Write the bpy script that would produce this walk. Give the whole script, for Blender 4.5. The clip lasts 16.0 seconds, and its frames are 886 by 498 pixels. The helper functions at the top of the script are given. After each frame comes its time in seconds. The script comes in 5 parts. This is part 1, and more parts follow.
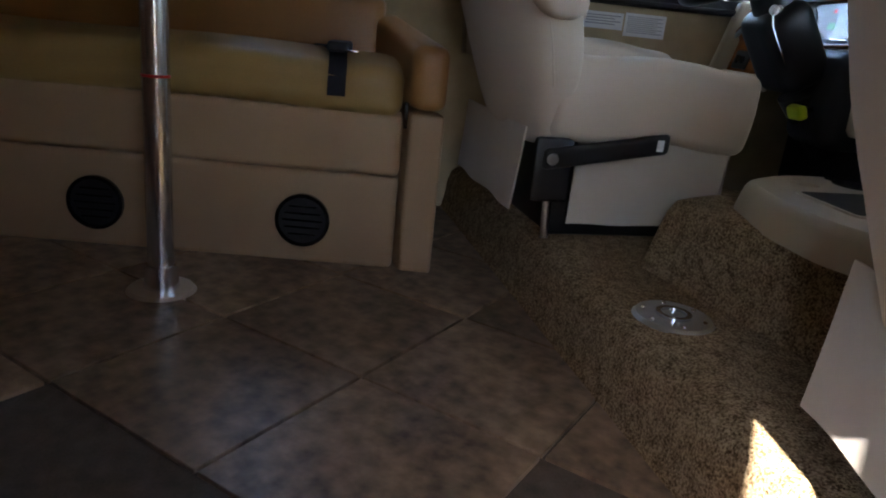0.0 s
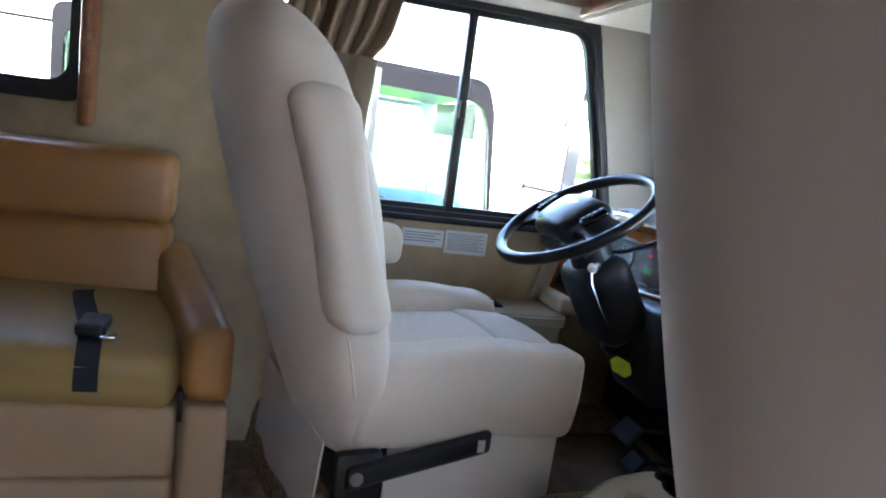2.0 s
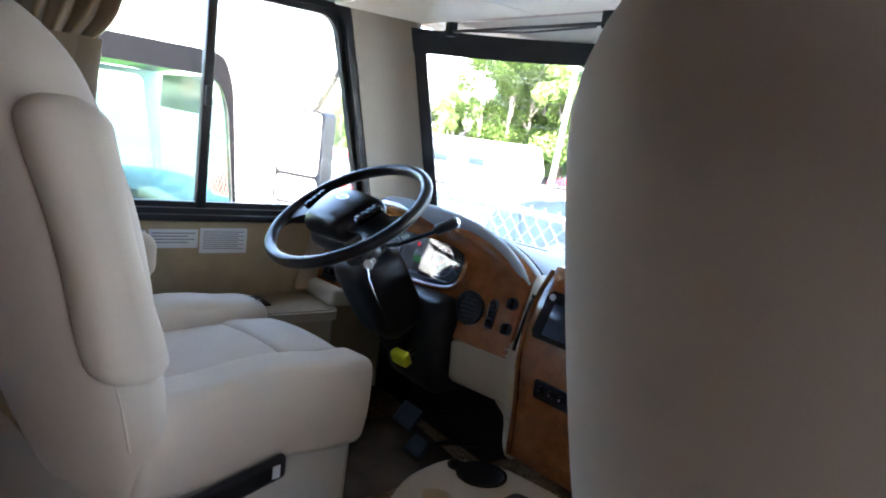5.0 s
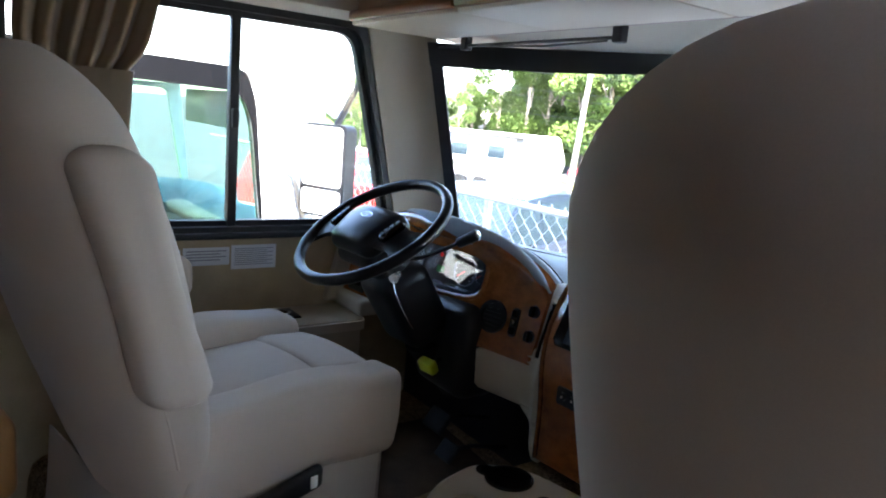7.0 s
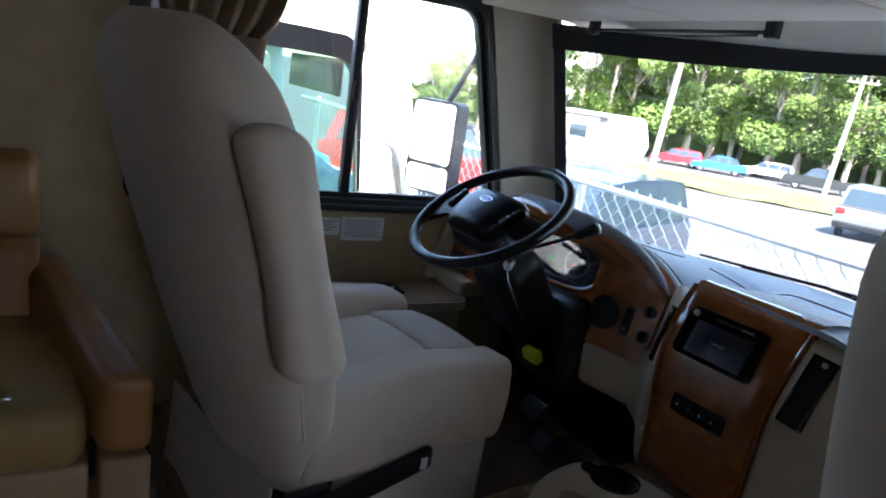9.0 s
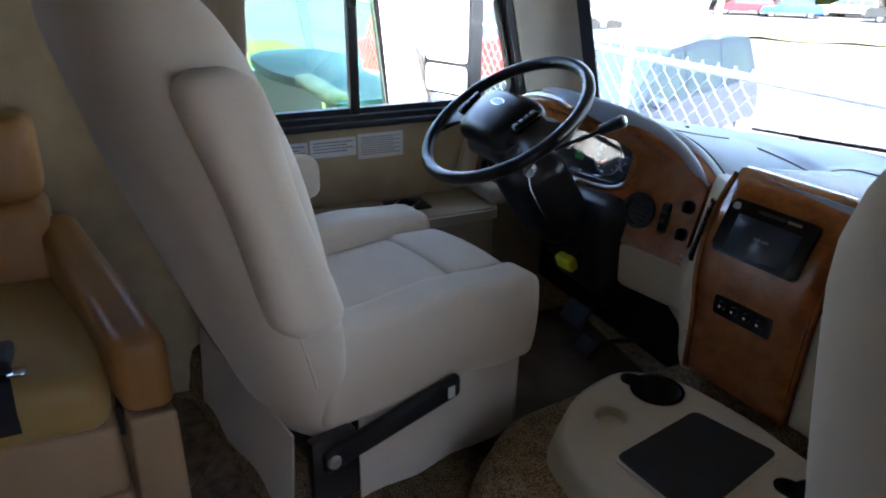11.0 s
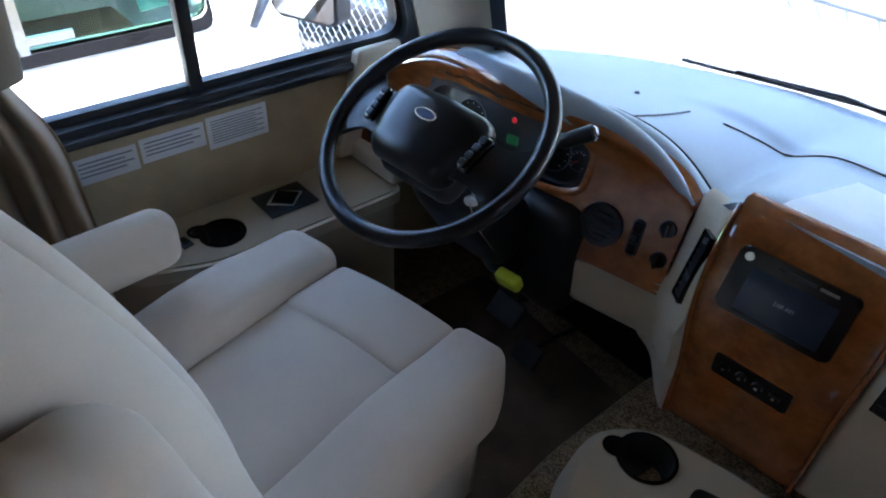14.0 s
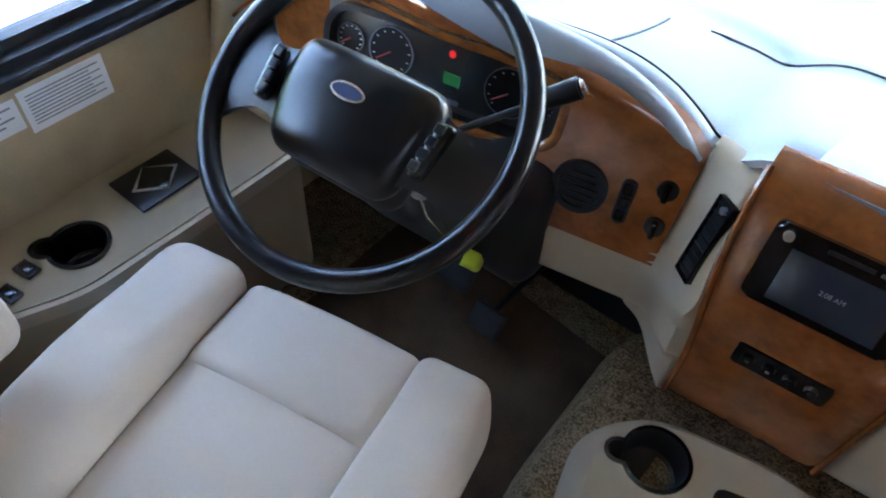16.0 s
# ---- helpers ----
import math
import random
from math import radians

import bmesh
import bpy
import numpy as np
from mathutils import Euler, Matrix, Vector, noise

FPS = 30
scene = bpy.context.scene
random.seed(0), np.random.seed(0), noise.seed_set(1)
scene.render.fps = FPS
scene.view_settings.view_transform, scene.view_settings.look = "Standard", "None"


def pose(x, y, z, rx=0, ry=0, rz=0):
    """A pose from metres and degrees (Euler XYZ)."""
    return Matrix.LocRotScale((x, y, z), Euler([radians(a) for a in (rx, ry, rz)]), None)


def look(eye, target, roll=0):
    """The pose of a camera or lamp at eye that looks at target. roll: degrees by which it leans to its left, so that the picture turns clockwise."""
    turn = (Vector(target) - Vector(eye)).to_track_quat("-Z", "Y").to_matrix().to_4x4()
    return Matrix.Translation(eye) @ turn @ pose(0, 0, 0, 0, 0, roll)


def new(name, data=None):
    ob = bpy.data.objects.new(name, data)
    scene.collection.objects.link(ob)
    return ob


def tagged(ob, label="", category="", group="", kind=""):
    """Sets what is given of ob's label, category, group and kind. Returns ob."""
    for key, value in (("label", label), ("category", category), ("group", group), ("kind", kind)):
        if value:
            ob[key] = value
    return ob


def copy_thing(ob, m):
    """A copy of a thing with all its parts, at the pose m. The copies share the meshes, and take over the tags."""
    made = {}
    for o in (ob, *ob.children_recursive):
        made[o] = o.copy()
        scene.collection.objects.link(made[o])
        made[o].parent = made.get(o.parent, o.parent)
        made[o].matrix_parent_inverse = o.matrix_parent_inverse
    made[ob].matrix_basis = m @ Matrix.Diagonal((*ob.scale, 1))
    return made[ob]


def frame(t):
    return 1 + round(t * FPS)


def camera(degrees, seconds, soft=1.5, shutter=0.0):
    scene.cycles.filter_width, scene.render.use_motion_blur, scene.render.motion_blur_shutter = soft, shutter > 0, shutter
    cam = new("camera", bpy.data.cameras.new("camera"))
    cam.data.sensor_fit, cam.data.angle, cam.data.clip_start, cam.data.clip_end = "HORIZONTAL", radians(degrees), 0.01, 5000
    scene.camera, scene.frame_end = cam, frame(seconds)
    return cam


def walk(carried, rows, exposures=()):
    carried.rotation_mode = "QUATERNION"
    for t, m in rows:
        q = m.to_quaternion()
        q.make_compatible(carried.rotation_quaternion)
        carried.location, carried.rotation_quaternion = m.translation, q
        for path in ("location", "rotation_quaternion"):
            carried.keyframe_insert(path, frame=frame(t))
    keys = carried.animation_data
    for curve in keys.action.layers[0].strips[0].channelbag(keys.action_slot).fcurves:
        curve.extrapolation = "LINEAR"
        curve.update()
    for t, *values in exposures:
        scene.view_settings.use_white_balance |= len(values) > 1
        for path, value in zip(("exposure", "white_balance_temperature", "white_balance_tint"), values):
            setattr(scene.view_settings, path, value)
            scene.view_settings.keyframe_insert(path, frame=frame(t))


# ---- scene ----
cam = camera(64.8, 16.0, soft=2.0)
EXPO = 5.1
STOPS = [(0.0, -0.85, 6900), (0.5, -0.05, 6800), (1.0, 0.05, 6350), (1.5, 0.1, 6250), (2.0, 0.0, 6250), (2.5, -0.35, 6200), (3.2, -0.45, 6400), (4.0, -0.2, 6600), (6.5, -0.8, 6500), (8.5, -1.6, 6300), (11.0, -0.85, 6450), (12.0, -0.25, 7300), (12.5, -0.35, 7000), (13.0, -0.8, 6250), (13.5, -1.05, 6050), (14.0, -0.8, 6050), (14.5, -0.5, 6050), (15.0, -0.3, 6150), (15.5, -0.1, 6000), (16.0, 0.4, 6500)]
PATH = [
    (0, (1.446, -0.725, 0.733), (-0.45, -0.611, 0.106), 6.0),
    (0.5, (1.289, -0.684, 0.808), (-0.61, -0.314, 0.299), 5.2),
    (1, (1.132, -0.647, 0.93), (-0.751, -0.122, 0.506), 4.1),
    (1.5, (1.074, -0.626, 1.106), (-0.8, -0.102, 0.644), 3.7),
    (2, (1.073, -0.625, 1.141), (-0.828, -0.1, 0.812), 7.8),
    (2.5, (1.077, -0.617, 1.151), (-0.818, -0.056, 0.844), 8.1),
    (3, (1.068, -0.615, 1.144), (-0.797, 0.028, 0.812), 8.7),
    (3.5, (1.028, -0.608, 1.125), (-0.782, 0.166, 0.772), 9.4),
    (4, (0.954, -0.645, 1.166), (-0.727, 0.396, 0.862), 8.0),
    (6.5, (0.972, -0.706, 1.251), (-0.561, 0.527, 0.895), 6.9),
    (7, (0.997, -0.721, 1.278), (-0.604, 0.419, 0.908), 4.9),
    (7.5, (0.972, -0.724, 1.268), (-0.689, 0.301, 0.835), 4.7),
    (8, (0.908, -0.776, 1.237), (-0.773, 0.218, 0.806), 7.4),
    (8.5, (0.908, -0.828, 1.265), (-0.777, 0.156, 0.829), 8.7),
    (11, (0.849, -0.653, 1.34), (-0.819, 0.125, 0.556), 0.6),
    (11.5, (0.777, -0.616, 1.351), (-0.937, 0.02, 0.54), -0.1),
    (12, (0.639, -0.652, 1.44), (-0.988, 0.063, 0.523), 0.7),
    (12.5, (0.531, -0.602, 1.479), (-1.034, 0.211, 0.536), 1.0),
    (13, (0.392, -0.475, 1.595), (-1.039, 0.432, 0.533), -0.0),
    (13.5, (0.328, -0.46, 1.612), (-1.08, 0.439, 0.512), -0.6),
    (14, (0.21, -0.52, 1.569), (-0.965, 0.532, 0.339), 2.8),
    (14.5, (0.113, -0.496, 1.577), (-0.854, 0.642, 0.247), 4.8),
    (15, (0.067, -0.363, 1.556), (-0.948, 0.664, 0.173), 3.0),
    (15.5, (-0.009, -0.279, 1.539), (-1.049, 0.632, 0.093), 1.9),
    (16, (-0.144, -0.293, 1.528), (-0.89, 0.76, 0.0), 4.4),
]
walk(cam, [(t, look(eye, target, roll)) for t, eye, target, roll in PATH], [(t, EXPO + e, k, 13) for t, e, k in STOPS])

# ---- world, sun ----
SUN_AZ, SUN_EL = -25.0, 55.0   # degrees: bearing from +x towards +y, height
world = bpy.data.worlds.new("world")
scene.world = world
world.use_nodes = True
wn = world.node_tree.nodes
sky = wn.new("ShaderNodeTexSky")
sky.sky_type = "NISHITA"
sky.sun_disc = False
sky.sun_elevation = radians(SUN_EL)
sky.sun_rotation = radians(90 - SUN_AZ)
wn["Background"].inputs[1].default_value = 0.13
world.node_tree.links.new(sky.outputs[0], wn["Background"].inputs[0])
sun = new("sun", bpy.data.lights.new("sun", "SUN"))
sun.data.energy, sun.data.angle, sun.data.color = 2.8, radians(0.53), (1, 0.97, 0.92)
sdir = Vector((math.cos(radians(SUN_EL)) * math.cos(radians(SUN_AZ)), math.cos(radians(SUN_EL)) * math.sin(radians(SUN_AZ)), math.sin(radians(SUN_EL))))
sun.matrix_world = look(sdir * 20, (0, 0, 0))


# ---- materials ----
def mat(name, color, rough=0.5, metal=0.0, var=0.12, scale=8.0, fine=120.0, bump=0.15, spec=0.5, color2=None, dist=0.002, stretch=(1, 1, 1), coat=0.0, sheen=0.0, fine_mix=0.35, by_object=0.0, emit=0.0, sharp=0.16):
    """A surface with broad stains and fine grain, both also in its relief."""
    m = bpy.data.materials.new(name)
    m.use_nodes = True
    n, l = m.node_tree.nodes, m.node_tree.links
    b = n["Principled BSDF"]
    b.inputs["Roughness"].default_value = rough
    b.inputs["Metallic"].default_value = metal
    b.inputs["Specular IOR Level"].default_value = spec
    b.inputs["Coat Weight"].default_value = coat
    b.inputs["Coat Roughness"].default_value = 0.13
    b.inputs["Sheen Weight"].default_value = sheen
    tc, mp = n.new("ShaderNodeTexCoord"), n.new("ShaderNodeMapping")
    mp.inputs["Scale"].default_value = stretch
    l.new(tc.outputs["Object"], mp.inputs[0])
    big, small = n.new("ShaderNodeTexNoise"), n.new("ShaderNodeTexNoise")
    big.inputs["Scale"].default_value, small.inputs["Scale"].default_value = scale, fine
    big.inputs["Detail"].default_value = small.inputs["Detail"].default_value = 5
    l.new(mp.outputs[0], big.inputs[0]), l.new(mp.outputs[0], small.inputs[0])
    mixf = n.new("ShaderNodeMix")
    mixf.inputs[0].default_value = fine_mix
    l.new(big.outputs[0], mixf.inputs[2]), l.new(small.outputs[0], mixf.inputs[3])
    ramp = n.new("ShaderNodeValToRGB")
    c2 = color2 or [min(1, c * (1 + var)) for c in color]
    c1 = color if color2 else [c * (1 - var) for c in color]
    ramp.color_ramp.elements[0].color, ramp.color_ramp.elements[1].color = (*c1, 1), (*c2, 1)
    ramp.color_ramp.elements[0].position, ramp.color_ramp.elements[1].position = 0.5 - sharp, 0.5 + sharp
    l.new(mixf.outputs[0], ramp.inputs[0])
    out = ramp.outputs[0]
    if by_object:
        info, hsv, add = n.new("ShaderNodeObjectInfo"), n.new("ShaderNodeHueSaturation"), n.new("ShaderNodeMapRange")
        add.inputs[3].default_value, add.inputs[4].default_value = 1 - by_object, 1 + by_object
        l.new(info.outputs["Random"], add.inputs[0]), l.new(add.outputs[0], hsv.inputs["Value"]), l.new(out, hsv.inputs["Color"])
        out = hsv.outputs[0]
    l.new(out, b.inputs["Base Color"])
    if emit:
        l.new(out, b.inputs["Emission Color"])
        b.inputs["Emission Strength"].default_value = emit
    bp = n.new("ShaderNodeBump")
    bp.inputs["Strength"].default_value, bp.inputs["Distance"].default_value = bump, dist
    l.new(mixf.outputs[0], bp.inputs["Height"]), l.new(bp.outputs[0], b.inputs["Normal"])
    return m


def glass_mat(name, color=(1, 1, 1), rough=0.0):
    m = bpy.data.materials.new(name)
    m.use_nodes = True
    b = m.node_tree.nodes["Principled BSDF"]
    b.inputs["Base Color"].default_value = (*color, 1)
    b.inputs["Transmission Weight"].default_value = 1
    b.inputs["Roughness"].default_value = rough
    b.inputs["IOR"].default_value = 1.45
    return m


M_fabric = mat("seat_fabric", (0.55, 0.47, 0.392), 0.85, var=0.06, scale=5, fine=900, bump=0.25, dist=0.0006, spec=0.25, sheen=0.15)
M_skirt = mat("seat_skirt_fabric", (0.56, 0.51, 0.46), 0.88, var=0.06, scale=6, fine=900, bump=0.3, dist=0.001, spec=0.2)
M_leather = mat("sofa_leather", (0.37, 0.180, 0.058), 0.40, var=0.14, scale=4, fine=260, bump=0.35, dist=0.001, spec=0.45)
M_leather2 = mat("sofa_seat_leather", (0.38, 0.25, 0.092), 0.45, var=0.12, scale=4, fine=260, bump=0.3, dist=0.001, spec=0.4)
M_leather3 = mat("sofa_base_leather", (0.42, 0.28, 0.165), 0.48, var=0.08, scale=4, fine=260, bump=0.3, dist=0.001, spec=0.35)
M_wall = mat("wall_vinyl", (0.44, 0.35, 0.225), 0.75, var=0.10, scale=14, fine=200, bump=0.35, dist=0.002, spec=0.25)
M_panel = mat("beige_panel", (0.46, 0.385, 0.27), 0.55, var=0.06, scale=3, fine=400, bump=0.2, dist=0.0008, spec=0.35)
M_trim = mat("cream_plastic", (0.58, 0.50, 0.38), 0.45, var=0.05, scale=4, fine=500, bump=0.12, dist=0.0005, spec=0.4)
M_ceiling = mat("ceiling_vinyl", (0.54, 0.48, 0.39), 0.7, var=0.05, scale=4, fine=300, bump=0.2)
M_wood = mat("burl_wood", (0.18, 0.050, 0.012), 0.14, var=0.4, sharp=0.22, scale=24, fine=80, bump=0.03, color2=(0.42, 0.145, 0.035), stretch=(1, 1, 1.25), coat=1.0, spec=0.5, fine_mix=0.3)
M_cabinet = mat("cabinet_wood", (0.16, 0.055, 0.022), 0.35, scale=6, fine=60, bump=0.1, color2=(0.27, 0.11, 0.045), stretch=(0.6, 6, 6), coat=0.3)
M_dash = mat("dash_vinyl", (0.29, 0.33, 0.38), 0.46, var=0.06, scale=5, fine=600, bump=0.25, dist=0.0006, spec=0.55)
M_black = mat("black_plastic", (0.013, 0.013, 0.015), 0.40, spec=0.4, var=0.2, scale=10, fine=500, bump=0.15, dist=0.0004)
M_gloss = mat("gloss_black_plastic", (0.010, 0.010, 0.012), 0.14, var=0.2, scale=10, fine=300, bump=0.02)
M_wheel = mat("wheel_leatherette", (0.009, 0.009, 0.010), 0.28, spec=0.34, var=0.2, scale=30, fine=700, bump=0.2, dist=0.0005)
M_rubber = mat("black_rubber", (0.022, 0.021, 0.02), 0.75, var=0.25, scale=20, fine=300, bump=0.3)
M_dark = mat("dark_body_trim", (0.004, 0.004, 0.005), 0.6, spec=0.12, var=0.2, scale=6, fine=90, bump=0.05)
M_seal = mat("window_frame_black", (0.013, 0.013, 0.015), 0.5, var=0.2, scale=20, fine=300, bump=0.1)
M_webbing = mat("belt_webbing", (0.012, 0.013, 0.02), 0.8, var=0.25, scale=40, fine=900, bump=0.4, dist=0.0008)
M_chrome = mat("brushed_chrome", (0.72, 0.74, 0.78), 0.22, 1.0, var=0.08, scale=12, fine=400, bump=0.05)
M_steel = mat("polished_steel", (0.62, 0.63, 0.64), 0.3, 1.0, var=0.1, scale=20, fine=300, bump=0.08)
M_carpet = mat("carpet", (0.12, 0.076, 0.038), 0.95, scale=40, fine=210, bump=1.0, color2=(0.48, 0.35, 0.215), dist=0.012, spec=0.1, fine_mix=0.7, sharp=0.10)
M_mat = mat("floor_mat", (0.062, 0.038, 0.022), 0.95, scale=9, fine=240, bump=0.8, color2=(0.15, 0.100, 0.062), dist=0.004, spec=0.15)
M_tile = mat("slate_tile", (0.055, 0.033, 0.020), 0.36, scale=4.5, fine=24, bump=0.35, color2=(0.38, 0.265, 0.175), dist=0.003, by_object=0.22, spec=0.4, fine_mix=0.5)
M_grout = mat("grout", (0.085, 0.066, 0.05), 0.9, var=0.3, scale=30, fine=200, bump=0.4)
M_curtain = mat("curtain_cloth", (0.30, 0.215, 0.135), 0.8, var=0.10, scale=12, fine=700, bump=0.2, dist=0.001, sheen=0.2)
M_paper = mat("paper", (0.72, 0.74, 0.78), 0.7, var=0.03, scale=20, fine=300, bump=0.05)
M_print = mat("grey_print", (0.22, 0.24, 0.30), 0.7, var=0.2, scale=300, fine=900, bump=0.0)
M_yellow = mat("yellow_plastic", (0.62, 0.68, 0.03), 0.45, var=0.08, scale=20, fine=200, bump=0.1)
M_white = mat("white_gelcoat", (0.80, 0.80, 0.79), 0.25, var=0.04, scale=2, fine=60, bump=0.03, coat=0.3)
M_grey = mat("dark_grey_finish", (0.16, 0.15, 0.14), 0.35, var=0.12, scale=3, fine=60, bump=0.03)
M_teal = mat("teal_dashboard", (0.10, 0.24, 0.27), 0.6, var=0.15, scale=4, fine=90, bump=0.1)
M_asphalt = mat("asphalt", (0.055, 0.055, 0.058), 0.9, var=0.3, scale=0.6, fine=40, bump=0.5, color2=(0.11, 0.108, 0.105), dist=0.01)
M_grass = mat("grass", (0.10, 0.115, 0.03), 0.95, scale=0.5, fine=20, bump=0.6, color2=(0.24, 0.235, 0.085), dist=0.03, spec=0.1)
M_lawn = mat("lawn_grass", (0.07, 0.15, 0.022), 0.95, scale=0.8, fine=20, bump=0.6, color2=(0.16, 0.29, 0.05), dist=0.03, spec=0.1)
M_leaf = mat("leaves", (0.018, 0.048, 0.009), 0.6, scale=0.45, fine=6, bump=0.2, color2=(0.17, 0.24, 0.055), spec=0.3, by_object=0.25)
M_bark = mat("bark", (0.16, 0.13, 0.10), 0.9, scale=3, fine=30, bump=0.6, color2=(0.36, 0.31, 0.25), stretch=(3, 3, 0.6), dist=0.02)
M_pole = mat("weathered_pole", (0.33, 0.29, 0.25), 0.9, var=0.2, scale=4, fine=40, bump=0.4, stretch=(4, 4, 0.4))
M_zinc = mat("galvanised_steel", (0.55, 0.56, 0.58), 0.4, 0.8, var=0.1, scale=20, fine=200, bump=0.1)
M_tint = mat("tinted_car_glass", (0.03, 0.045, 0.055), 0.06, var=0.1, scale=2, fine=30, bump=0.0)
M_screen = mat("screen_glass", (0.03, 0.04, 0.06), 0.12, var=0.05, scale=4, fine=50, bump=0.0)
M_red = mat("red_plastic", (0.6, 0.02, 0.02), 0.35, var=0.1, scale=20, fine=200, bump=0.05)
M_dial = mat("dial_face", (0.042, 0.046, 0.044), 0.35, var=0.1, scale=20, fine=200, bump=0.0)
M_redlamp = mat("red_indicator", (0.7, 0.02, 0.02), 0.4, var=0.05, emit=0.02)
M_greenlamp = mat("green_display", (0.02, 0.16, 0.05), 0.5, var=0.3, emit=0.01)
M_mark = mat("white_marking", (0.75, 0.76, 0.78), 0.5, var=0.04, scale=30, fine=200, bump=0.0)
M_glass = glass_mat("clear_glass", (0.97, 0.99, 0.98))
M_lens = glass_mat("cluster_lens", (0.95, 0.96, 0.97))
M_mirror = mat("mirror_silver", (0.85, 0.87, 0.88), 0.02, 1.0, var=0.01, scale=3, fine=20, bump=0.0)


def paint(name, color):
    return mat(name, color, 0.25, 0.1, var=0.06, scale=2, fine=60, bump=0.02, coat=0.6)


# ---- mesh builders ----
def finish(bm, smooth=40):
    bmesh.ops.recalc_face_normals(bm, faces=bm.faces)
    for f in bm.faces:
        f.smooth = True
    for e in bm.edges:
        if len(e.link_faces) == 2 and e.calc_face_angle(0) > radians(smooth):
            e.smooth = False
    return bm


def part(name, bm, material, parent=None, label="", smooth=40, m=None):
    """Links a bmesh as one mesh object, under parent if there is one."""
    finish(bm, smooth)
    me = bpy.data.meshes.new(name)
    bm.to_mesh(me)
    bm.free()
    me.materials.append(material)
    ob = new(name, me)
    if m is not None:
        ob.matrix_basis = m
    if parent is not None:
        ob.parent = parent
    if label:
        ob["label"] = label
    return ob


def thing(name, m, label, category, group="", kind=""):
    ob = new(name)
    ob.empty_display_size = 0.05
    ob.matrix_basis = m
    return tagged(ob, label, category, group, kind)


def box(c, s, bevel=0.0, seg=2, bm=None, m=None):
    """A box of centre c and size s, its edges rounded."""
    bm = bm or bmesh.new()
    t = Matrix.Translation(c) @ Matrix.Diagonal((*s, 1))
    r = bmesh.ops.create_cube(bm, size=1, matrix=(m @ t) if m is not None else t)
    if bevel:
        es = {e for v in r["verts"] for e in v.link_edges}
        bmesh.ops.bevel(bm, geom=list(es), offset=bevel, segments=seg, affect="EDGES", profile=0.5)
    return bm


def frame_between(a, b):
    a, b = Vector(a), Vector(b)
    q = (b - a).to_track_quat("Z", "Y").to_matrix().to_4x4()
    return Matrix.Translation((a + b) / 2) @ q, (b - a).length


def rod(a, b, r, r2=None, seg=16, bm=None, bevel=0.0):
    bm = bm or bmesh.new()
    m, ln = frame_between(a, b)
    g = bmesh.ops.create_cone(bm, cap_ends=True, segments=seg, radius1=r, radius2=r if r2 is None else r2, depth=ln, matrix=m)
    if bevel:
        es = [e for e in {e for v in g["verts"] for e in v.link_edges} if e.calc_face_angle(0) > 1]
        bmesh.ops.bevel(bm, geom=es, offset=bevel, segments=2, affect="EDGES")
    return bm


def tube(pts, r, seg=10, bm=None, closed=False):
    """A tube along points; r a number or one radius a point."""
    bm = bm or bmesh.new()
    pts = [Vector(p) for p in pts]
    n = len(pts)
    rings, up = [], None
    for i, p in enumerate(pts):
        a = pts[(i - 1) % n] if (closed or i) else p
        b = pts[(i + 1) % n] if (closed or i < n - 1) else p
        d = (b - a).normalized()
        if up is None:
            up = d.orthogonal().normalized()
        up = (up - d * up.dot(d)).normalized()
        s = d.cross(up)
        rr = r[i] if isinstance(r, (list, tuple)) else r
        rings.append([bm.verts.new(p + (up * math.cos(k * math.tau / seg) + s * math.sin(k * math.tau / seg)) * rr) for k in range(seg)])
    for i in range(n if closed else n - 1):
        a, b = rings[i], rings[(i + 1) % n]
        for k in range(seg):
            bm.faces.new((a[k], a[(k + 1) % seg], b[(k + 1) % seg], b[k]))
    if not closed:
        bm.faces.new(rings[0][::-1]), bm.faces.new(rings[-1])
    return bm


def soft(c, s, r, bend=None, mid=5, k=4, bm=None):
    """A cushion: a box of size s with edges rounded by r, whose points go through bend(v)."""
    bm = bm or bmesh.new()
    h = [x / 2 for x in s]
    ax = []
    for a in h:
        rr = min(r, a * 0.98)
        e = [rr * (1 - math.cos(i / k * math.pi / 2)) for i in range(k + 1)]
        ax.append([-a + x for x in e] + [-(a - rr) + (2 * (a - rr)) * i / mid for i in range(1, mid)] + [a - x for x in e[::-1]])
    cache = {}

    def vert(i, j, l):
        key = (i, j, l)
        if key not in cache:
            p = Vector((ax[0][i], ax[1][j], ax[2][l]))
            q = Vector([max(-(a - min(r, a * 0.98)), min(a - min(r, a * 0.98), x)) for a, x in zip(h, p)])
            d = p - q
            if d.length > 1e-9:
                p = q + d.normalized() * min(r, max(abs(x) for x in d) / max(1e-9, max(abs(x) for x in d)) * r)
            p = p + Vector(c)
            cache[key] = bm.verts.new(bend(p) if bend else p)
        return cache[key]
    n = [len(a) - 1 for a in ax]
    for fixed in range(3):
        u, w = [x for x in range(3) if x != fixed]
        for side in (0, n[fixed]):
            for i in range(n[u]):
                for j in range(n[w]):
                    vs = []
                    for di, dj in ((0, 0), (1, 0), (1, 1), (0, 1)):
                        idx = [0, 0, 0]
                        idx[fixed], idx[u], idx[w] = side, i + di, j + dj
                        vs.append(vert(*idx))
                    if len(set(vs)) == 4:
                        bm.faces.new(vs)
    return bm


